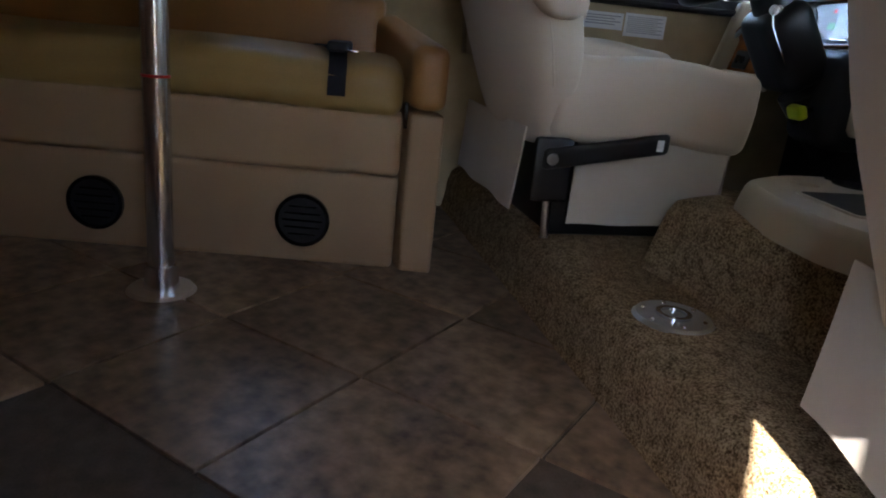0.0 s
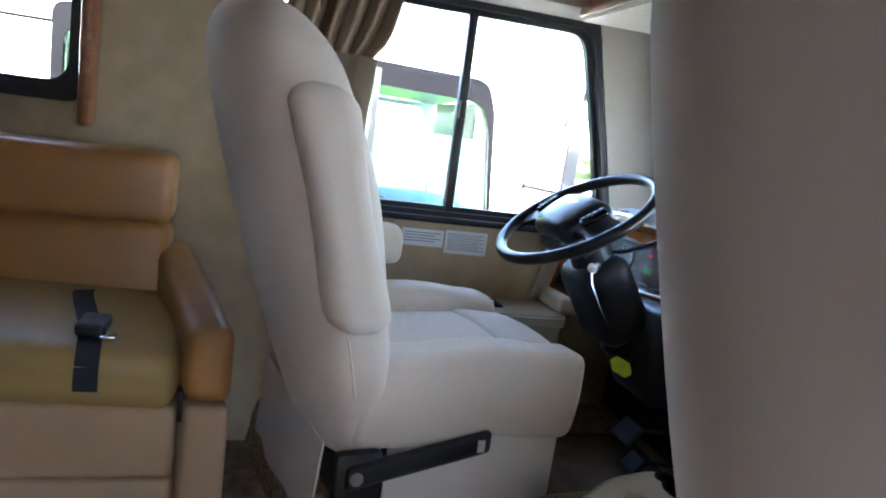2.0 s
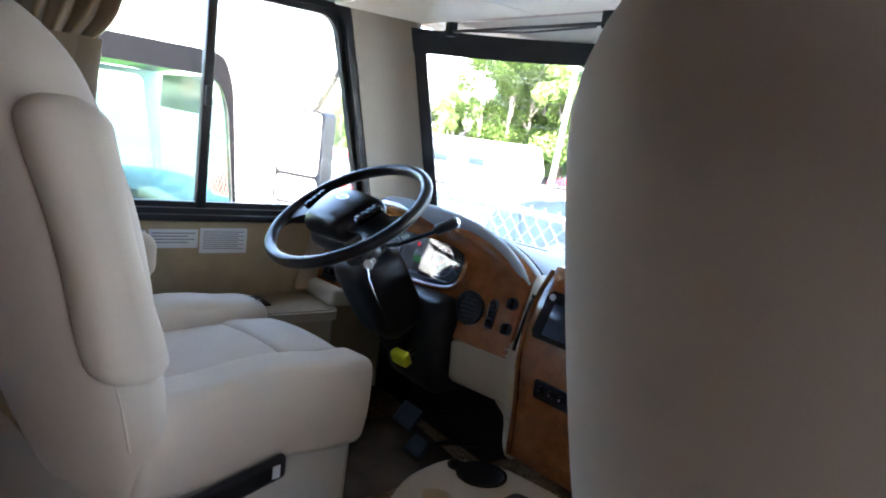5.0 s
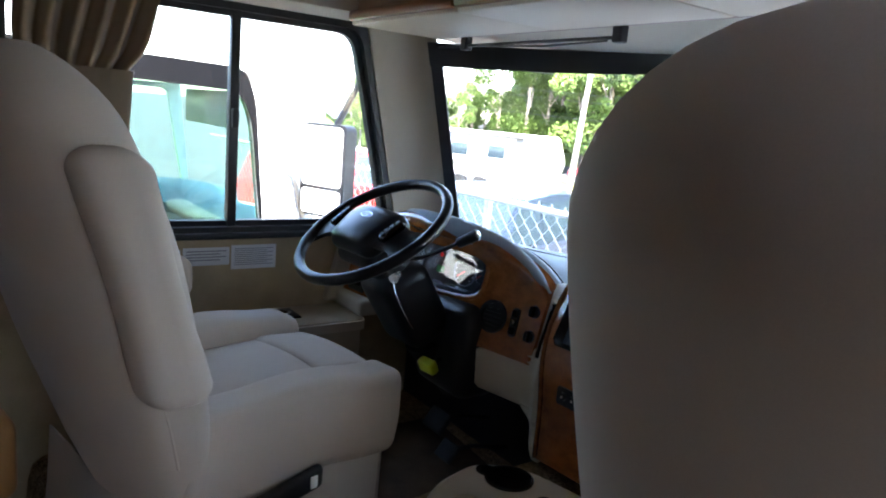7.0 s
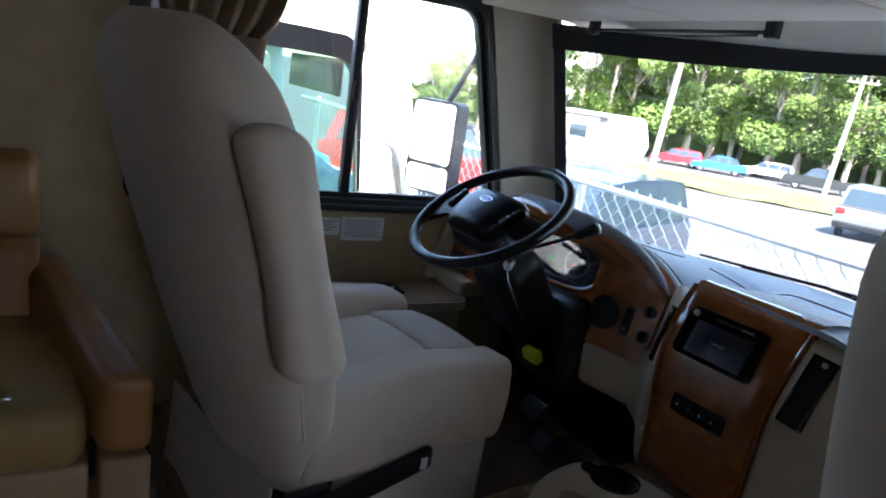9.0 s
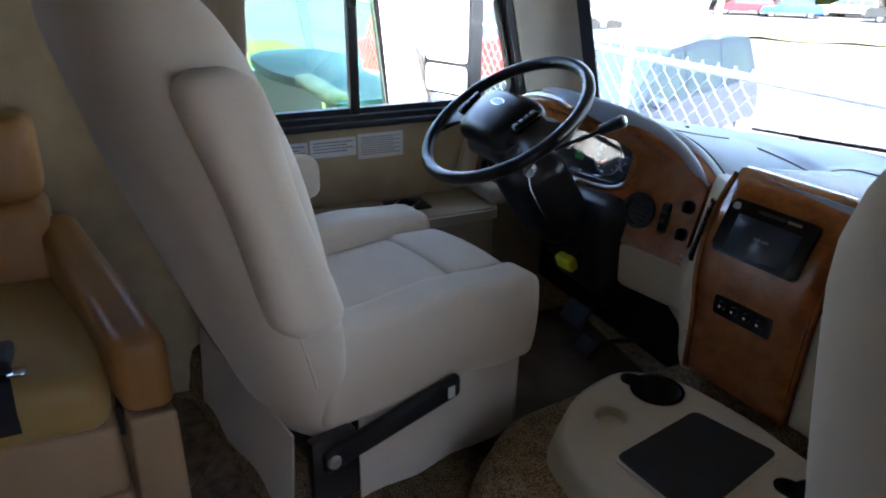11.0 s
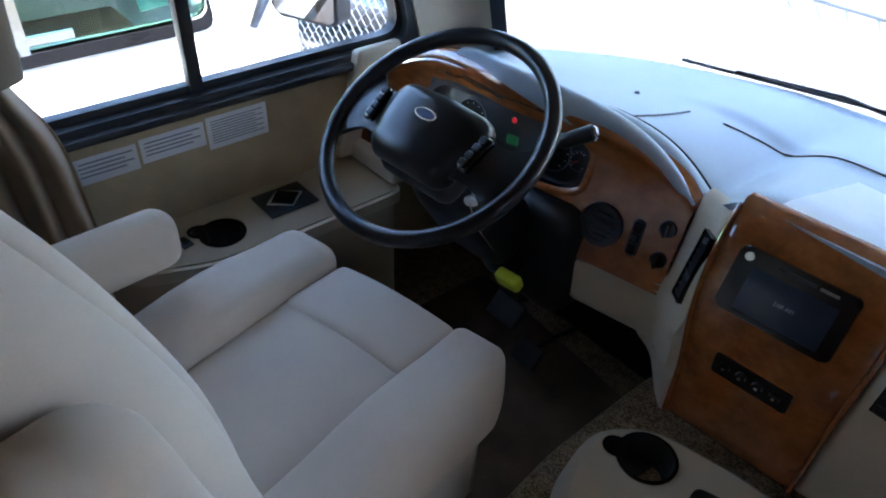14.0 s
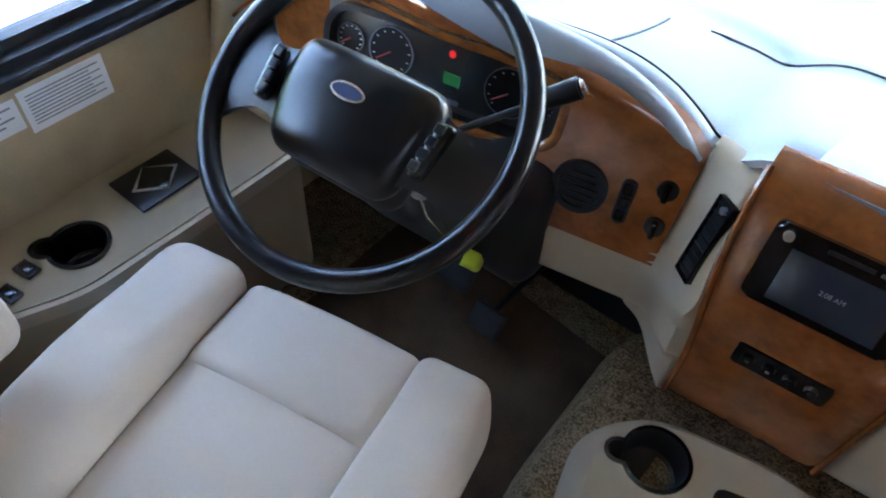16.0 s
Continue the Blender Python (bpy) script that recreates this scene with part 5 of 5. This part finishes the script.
def car(name, m, color, label, suv=True, pickup=False, L=4.6, W=1.85, H=1.68):
    c = thing(name, m, label, "car", "parked cars")
    pm = paint("paint", color)
    belt, hood = H * 0.60, H * 0.60
    if pickup:
        low = [(-L / 2, 0.45), (-L / 2, belt), (-L * 0.08, belt), (L * 0.22, belt), (L / 2 - 0.12, belt * 0.95), (L / 2, belt * 0.62), (L / 2, 0.4)]
        cab = [(-L * 0.10, belt - 0.02), (-L * 0.08, H - 0.03), (L * 0.10, H), (L * 0.25, belt - 0.02)]
    elif suv:
        low = [(-L / 2, 0.42), (-L / 2 + 0.03, belt), (L * 0.2, belt), (L / 2 - 0.15, belt * 0.88), (L / 2, belt * 0.6), (L / 2, 0.36)]
        cab = [(-L / 2 + 0.08, belt - 0.02), (-L / 2 + 0.30, H - 0.06), (-L * 0.10, H), (L * 0.06, H - 0.04), (L * 0.26, belt - 0.02)]
    else:
        low = [(-L / 2, 0.40), (-L / 2 + 0.04, belt), (L * 0.2, belt), (L / 2 - 0.15, belt * 0.85), (L / 2, belt * 0.55), (L / 2, 0.34)]
        cab = [(-L * 0.40, belt - 0.02), (-L * 0.20, H - 0.02), (L * 0.06, H), (L * 0.26, belt - 0.02)]
    low2 = round_poly(low, 0.12)

    def bodyp(x, z, d):
        return Vector((x, (d - 0.5) * W * (1 - 0.04 * max(0, z - 0.7)), z))
    part("body", prism(low2, bodyp, 0.05), pm, c)

    def cabp(x, z, d):
        return Vector((x, (d - 0.5) * (W - 0.06 - 0.42 * max(0, z - belt)), z))
    part("cabin", prism(round_poly(cab, 0.10), cabp, 0.03), pm, c)
    cx = sum(p[0] for p in cab) / len(cab)
    win = [(cx + (x - cx) * 0.86, belt + 0.05 + (z - belt) * 0.76) for x, z in cab]
    xs0, xs1 = min(p[0] for p in win), max(p[0] for p in win)
    zt = max(p[1] for p in win)
    nw = 2 if pickup else 3
    for sd in (0, 1):
        for k in range(nw):
            a, b = xs0 + (xs1 - xs0) * k / nw + 0.03, xs0 + (xs1 - xs0) * (k + 1) / nw - 0.03
            ta, tb = (a + 0.16 if k == 0 else a), (b - 0.34 if k == nw - 1 else b)
            part("side_window", prism([(a, belt + 0.05), (b, belt + 0.05), (tb, zt), (ta, zt)], lambda x, z, d, sd=sd: cabp(x, z, sd) + Vector((0, (0.004 + 0.006 * d) * (1 if sd else -1), 0))), M_tint, c)
    back, front = cab[0], cab[-1]
    for (x0, z0), (x1, z1), sx in ((cab[0], cab[1], -1), (cab[-1], cab[-2], 1)):
        part("windscreen", grid_sheet(span(0.12, 0.90, 3), span(0.06, 0.94, 3), lambda u, v, x0=x0, z0=z0, x1=x1, z1=z1, sx=sx: cabp(x0 + (x1 - x0) * u, z0 + (z1 - z0) * u, v) + Vector((0.012 * sx, 0, 0.008)), 0.005), M_tint, c)
    for sx in (-0.31, 0.31):
        for sy in (-1, 1):
            x, y = L * sx, sy * (W / 2 - 0.10)
            wh = part("wheel", tube([(x + 0.26 * math.cos(a), y, 0.34 + 0.26 * math.sin(a)) for a in span(0, math.tau, 28)[:-1]], 0.085, 8, closed=True), M_rubber, c)
            part("rim", rod((x, y - 0.06 * sy, 0.34), (x, y + 0.075 * sy, 0.34), 0.20, 0.18, 20), M_chrome, wh)
    for sy in (-1, 1):
        part("tail_light", soft((-L / 2 + 0.02, sy * (W / 2 - 0.16), belt - 0.12), (0.08, 0.24, 0.18), 0.03), M_red, c)
        part("headlight", soft((L / 2 - 0.05, sy * (W / 2 - 0.22), belt * 0.72), (0.10, 0.32, 0.14), 0.04), M_glass, c)
        part("door_mirror", soft((L * 0.19, sy * (W / 2 + 0.08), belt + 0.08), (0.12, 0.18, 0.12), 0.04), pm, c)
    part("plate", box((-L / 2 - 0.003, 0, belt - 0.22), (0.01, 0.32, 0.13)), M_mark, c)
    part("bumper", soft((-L / 2 + 0.02, 0, 0.46), (0.14, W - 0.06, 0.20), 0.05), M_black, c)
    part("bumper", soft((L / 2 - 0.04, 0, 0.44), (0.14, W - 0.06, 0.20), 0.05), M_black, c)
    return c


def at_range(r, az, turn):
    x, y = polar(r, az)
    return pose(x, y, gz(x, y), 0, 0, turn)


car("parked_suv", pose(-6.25, 5.05, GROUND, 0, 0, -68), (0.02, 0.03, 0.05), "dark blue estate car parked behind the fence", H=1.55)
car("parked_suv", at_range(25.0, 117.5, 110), (0.13, 0.135, 0.14), "silver estate car seen from behind in the yard")
for r, az, col_, pk, lab, sv in ((64, 132.8, (0.35, 0.02, 0.03), False, "red hatchback parked by the road", True), (63, 129.6, (0.03, 0.14, 0.45), False, "blue saloon car parked by the road", False), (66, 126.2, (0.7, 0.7, 0.7), False, "white car parked by the road", True), (62, 122.4, (0.02, 0.022, 0.025), True, "black pickup truck parked by the road", True), (62, 117.6, (0.05, 0.05, 0.055), False, "dark saloon car parked by the road", False), (63, 112.5, (0.35, 0.36, 0.37), False, "grey car parked by the road", True), (62, 107.0, (0.7, 0.7, 0.7), False, "white estate car parked by the road", True), (63, 101.0, (0.04, 0.05, 0.09), False, "dark blue car parked by the road", True)):
    car("parked_car" if not pk else "pickup_truck", at_range(r, az, az + 90), col_, lab, sv, pk, L=5.6 if pk else 4.5, H=1.85 if pk else 1.5)
car("red_car", pose(-11.6, 6.0, GROUND, 0, 0, 60), (0.5, 0.02, 0.02), "red car behind the next coach", True)


# neighbouring motorhome, hollow, with a teal dash seen through its side window
NX = -2.62
nb = thing("motorhome", I4, "white motorhome parked alongside with a dark cab window", "motorhome")
NWIN = round_poly([(-1.55, 0.50), (0.64, 0.50), (0.56, 1.18), (0.50, 1.32), (-1.55, 1.38)], 0.07)
part("side_wall", wall_with_holes(lambda y, z, d: Vector((NX - 0.06 * d, y, z)), [(-7, -0.55), (0.98, -0.55), (0.97, 0.55), (0.80, 1.36), (-7, 1.46)], [NWIN]), M_white, nb, "white gelcoat side", smooth=30)
part("roof", grid_sheet(span(NX - 2.42, NX, 10), [-7, -4, -1, 0.3, 0.6, 0.82], lambda x, y: Vector((x, y, 1.455 + 0.03 * (1 - ((x - NX + 1.21) / 1.21) ** 2) - 0.06 * max(0, y))), 0.05), M_grey, nb, "dark weathered roof edge")
part("far_wall", wall_with_holes(lambda y, z, d: Vector((NX - 2.36 - 0.06 * d, y, z)), [(-7, -0.55), (0.98, -0.55), (0.80, 1.36), (-7, 1.44)], [round_poly([(-1.6, 0.45), (0.85, 0.45), (0.7, 1.32), (-1.6, 1.34)], 0.06)]), M_white, nb, smooth=30)
part("nose", grid_sheet(span(NX - 2.4, NX, 14), span(-0.55, 0.45, 5), lambda x, z: Vector((x, 0.98 + 0.35 * (1 - ((x - NX + 1.2) / 1.2) ** 4), z)), 0.05), M_white, nb)
part("floor", box((NX - 1.2, -3, -0.2), (2.3, 7.8, 0.05)), M_mat, nb)
part("visor", box((NX - 0.62, 0.52, 1.22), (0.95, 0.02, 0.20), 0.008), M_grey, nb)
part("bulkhead", box((NX - 1.2, -2.2, 0.5), (2.3, 0.05, 1.7)), M_grey, nb)
# Dark lining added under the roof to dim the cab inside.
part("dark_lining", box((NX - 1.2, -0.8, 1.385), (2.28, 2.6, 0.03), 0.01), M_grey, nb)
part("dash", grid_sheet(span(NX - 2.3, NX - 0.09, 20), span(0, 1, 10), lambda x, v: Vector((x, 0.35 + 0.85 * v - 0.12 * math.sin(3 * (x - NX)), 0.60 - 0.10 * v + 0.05 * math.sin(v * 3.1) + 0.05 * math.exp(-((x - NX + 1.7) / 0.35) ** 2) * (1 - v))), 0.06), M_teal, nb, "sunlit teal dashboard")
part("dash_pad", soft((NX - 0.55, 0.42, 0.60), (0.75, 0.13, 0.07), 0.03), M_trim, nb)
for y in (-0.6,):
    part("seat", soft((NX - 0.62, y, 0.45), (0.5, 0.5, 0.5), 0.1), M_grey, nb)
    part("seat", soft((NX - 1.75, y, 0.45), (0.5, 0.5, 0.5), 0.1), M_grey, nb)
wf = part("window_frame", ring_prism([(y + (0.015 if y > 0 else -0.05), z + (0.12 if z > 1 else -0.05)) for y, z in NWIN], NWIN, lambda y, z, d: Vector((NX + 0.012 - 0.05 * d, y, z))), M_dark, nb)
part("divider", box((NX, -0.08, 0.96), (0.03, 0.035, 0.92)), M_chrome, wf)
part("rail", box((NX, -0.5, 0.545), (0.025, 1.2, 0.03)), M_chrome, wf)
pn = part("window_pane", prism(NWIN, lambda y, z, d: Vector((NX - 0.02 - 0.004 * d, y, z))), glass_mat("tinted_glass", (0.33, 0.52, 0.44)), nb)
part("windscreen_post", tube([(NX - 0.02, 1.0, 0.45), (NX - 0.02, 0.80, 1.38)], 0.045, 10), M_white, nb)
part("mirror_arm", tube([(NX + 0.02, 0.72, 0.95), (NX + 0.10, 0.78, 0.90), (NX + 0.13, 0.84, 0.62), (NX + 0.05, 0.80, 0.45)], [0.03, 0.04, 0.045, 0.03], 12), M_chrome, nb)
for z, h, y0, y1 in ((0.10, 0.16, -6.5, 0.35), (-0.18, 0.10, -6.5, 0.75)):
    part("stripe", prism(round_poly([(y0, z - h), (y1, z - h * 0.3), (y1 - 0.5, z + h * 0.4), (y0, z + h)], 0.05), lambda y, z, d: Vector((NX + 0.004 - 0.003 * d, y, z))), M_grey, nb, "dark grey swoosh along the side")
for y in (-5.0, 0.0):
    wh = part("wheel", tube([(NX - 0.2, y + 0.30 * math.cos(a), GROUND + 0.40 + 0.30 * math.sin(a)) for a in span(0, math.tau, 28)[:-1]], 0.10, 8, closed=True), M_rubber, nb)
    part("rim", rod((NX - 0.3, y, GROUND + 0.40), (NX - 0.10, y, GROUND + 0.40), 0.22, 0.18, 20), M_chrome, wh)

# white trailer in the yard ahead
tr = thing("travel_trailer", at_range(35.5, 142.2, 30), "white travel trailer with a dark awning front", "trailer")
part("body", prism(round_poly([(-4, 0.6), (4, 0.6), (4.3, 1.6), (3.9, 2.9), (-4, 2.9)], 0.25), lambda x, z, d: Vector((x, (d - 0.5) * 2.4, z)), 0.08), M_white, tr)
part("front_panel", prism([(2.4, 1.2), (3.9, 1.3), (3.7, 2.7), (2.4, 2.7)], lambda x, z, d: Vector((x, -1.24 + 0.02 * d, z))), M_grey, tr)
part("awning", rod((-3.2, -1.3, 2.75), (2.8, -1.3, 2.75), 0.09, seg=12), M_grey, tr)
for x in (-2.6, -0.6, 1.4):
    w_ = part("window", box((x, -1.225, 1.95), (0.9, 0.03, 0.6), 0.01), M_tint, tr)
part("stripe", box((0, -1.222, 1.25), (7.6, 0.02, 0.25)), M_grey, tr)
for x in (-0.5, 0.6):
    part("wheel", rod((x, -1.2, 0.36), (x, -1.0, 0.36), 0.36, seg=24), M_rubber, tr)

# gabled kiosk at the edge of the view
kk = thing("kiosk", at_range(60, 114.3, 25), "small brown-roofed kiosk beyond the road", "building")
part("wall", box((0, 0, 1.2), (3.0, 3.0, 2.4)), M_pole, kk)
part("roof", prism([(-1.9, 2.4), (1.9, 2.4), (0.4, 3.2), (-0.4, 3.2)], lambda x, z, d: Vector((x, -1.9 + 3.8 * d, z))), M_grey, kk)

# utility poles and wires
for r, az, h, lx in ((49, 134.5, 12.5, 2.2), (61, 122.0, 9.5, 1.4), (60, 100, 11, 0)):
    up = thing("utility_pole", at_range(r, az, az + 90), "weathered wooden utility pole with cross-arm", "utility pole", "utility poles")
    part("shaft", rod((0, 0, 0), (-lx * 0.4, 0, h), 0.22, 0.15, 14), M_pole, up)
    part("cross_arm", box((-lx * 0.4, 0, h - 0.9), (2.2, 0.14, 0.16), 0.01), M_pole, up)
    for k in (-0.9, -0.45, 0.45, 0.9):
        part("insulator", rod((-lx * 0.4 + k, 0, h - 0.82), (-lx * 0.4 + k, 0, h - 0.6), 0.06, 0.04, 10), M_trim, up)
wires = thing("power_lines", I4, "overhead power lines strung along the road", "cable")
for k, z in enumerate((2.2, 3.6, 4.2, 5.6, 6.0, 6.5)):
    part("wire", tube([(*polar(58 + 0.3 * k, a), z - 0.3 + 0.0006 * (a - 118) ** 2) for a in span(88, 150, 24)], 0.022, 5), M_black, wires)


# trees: tapered trunk, limbs and a crown of many leaf clumps
def leaf_mass(rng, centres, per, size):
    verts, faces = [], []
    for (c, r) in centres:
        for _ in range(per):
            a, b, rr = rng.uniform(0, math.tau), math.acos(rng.uniform(-1, 1)), r * rng.uniform(0.25, 1.0) ** 0.5
            p = Vector((c[0] + rr * math.sin(b) * math.cos(a), c[1] + rr * math.sin(b) * math.sin(a), c[2] + rr * 0.85 * math.cos(b)))
            u = Vector((rng.gauss(0, 1), rng.gauss(0, 1), rng.gauss(0, 0.7))).normalized()
            w = u.orthogonal().normalized()
            s = size * rng.uniform(0.6, 1.4)
            i = len(verts)
            verts += [p - u * s, p - w * s * 0.5, p + u * s, p + w * s * 0.5 + Vector((0, 0, s * 0.25))]
            faces += [(i, i + 1, i + 2), (i, i + 2, i + 3)]
    me = bpy.data.meshes.new("crown")
    me.from_pydata(verts, [], faces)
    me.materials.append(M_leaf)
    return me


def tree(rng, h, spread):
    t = thing("tree", I4, "tall leafy green tree behind the road", "tree", "roadside trees")
    top = Vector((rng.uniform(-0.6, 0.6), rng.uniform(-0.4, 0.4), h * 0.85))
    pts = [Vector((0, 0, 0)), top * 0.35 + Vector((0.2, 0, 0)), top * 0.7, top]
    part("trunk", tube(pts, [0.26, 0.20, 0.13, 0.05], 8), M_bark, t)
    cs = []
    for k in range(15):
        z = h * rng.uniform(0.22, 0.98)
        f = 1 - abs(z / h - 0.55) * 1.1
        a = rng.uniform(0, math.tau)
        d = spread * f * rng.uniform(0.35, 1.0)
        e = Vector((d * math.cos(a), d * math.sin(a), z))
        cs.append((e, spread * rng.uniform(0.30, 0.55)))
        if k < 7:
            part("limb", tube([Vector((0, 0, z * 0.7)), Vector((e.x * 0.5, e.y * 0.5, z * 0.9)), e], [0.09, 0.06, 0.025], 6), M_bark, t)
    cr = new("crown", leaf_mass(rng, cs, 520, 0.155))
    cr.parent = t
    return t


rng = random.Random(7)
kinds = [tree(rng, hh, sp) for hh, sp in ((14, 3.4), (17, 3.6), (12, 3.1), (15.5, 2.9))]
spots = []
for i in range(35):
    for row in range(2):
        spots.append((69 + 8 * row + rng.uniform(-2.5, 2.5), 86 + i * 1.95 + row * 1.0 + rng.uniform(-0.6, 0.6)))
for i, (r, az) in enumerate(spots):
    m = at_range(r, az, rng.uniform(0, 360))
    if az > 141.0:
        m = m @ Matrix.Scale(0.46 + 0.10 * rng.random(), 4)   # lower growth past the trailer
    if i < 4:
        kinds[i].matrix_basis = m
    else:
        copy_thing(kinds[i % 4], m)
struct("undergrowth", grid_sheet(span(84, 155, 100), span(0, 1, 6), lambda a, v: Vector((*polar(82 - 2.5 * noise.noise((a * 0.5, v * 3, 1)), a), -3.2 + (9.5 - 5.5 * ease(139.5, 142.0, a)) * v + 1.6 * noise.noise((a * 0.6, v, 5)) * v))), M_leaf, "dense dark green woods behind the trees", "woods")

# ---- floor tiles ----
TS, TA = 0.405, 55.4
rot = pose(-0.142, -0.557, 0, 0, 0, TA)


def tile_mesh():
    bm = box((TS / 2, TS / 2, -0.006), (TS - 0.007, TS - 0.007, 0.012), 0.0015, 1)
    finish(bm)
    me = bpy.data.meshes.new("tile")
    bm.to_mesh(me)
    bm.free()
    me.materials.append(M_tile)
    return me


tm = tile_mesh()
for i in range(-9, 10):
    for j in range(-9, 10):
        c = rot @ Vector(((i + 0.5) * TS, (j + 0.5) * TS, 0))
        if WL - 0.2 < c.x < SW[0] - 0.10 and -3.4 < c.y < edge_y(c.x) + 0.16:
            t = new("tile", tm)
            t.matrix_basis = Matrix.Translation((0, 0, FLOOR + 0.004)) @ rot @ Matrix.Translation((i * TS, j * TS, 0))
            t.parent = floor
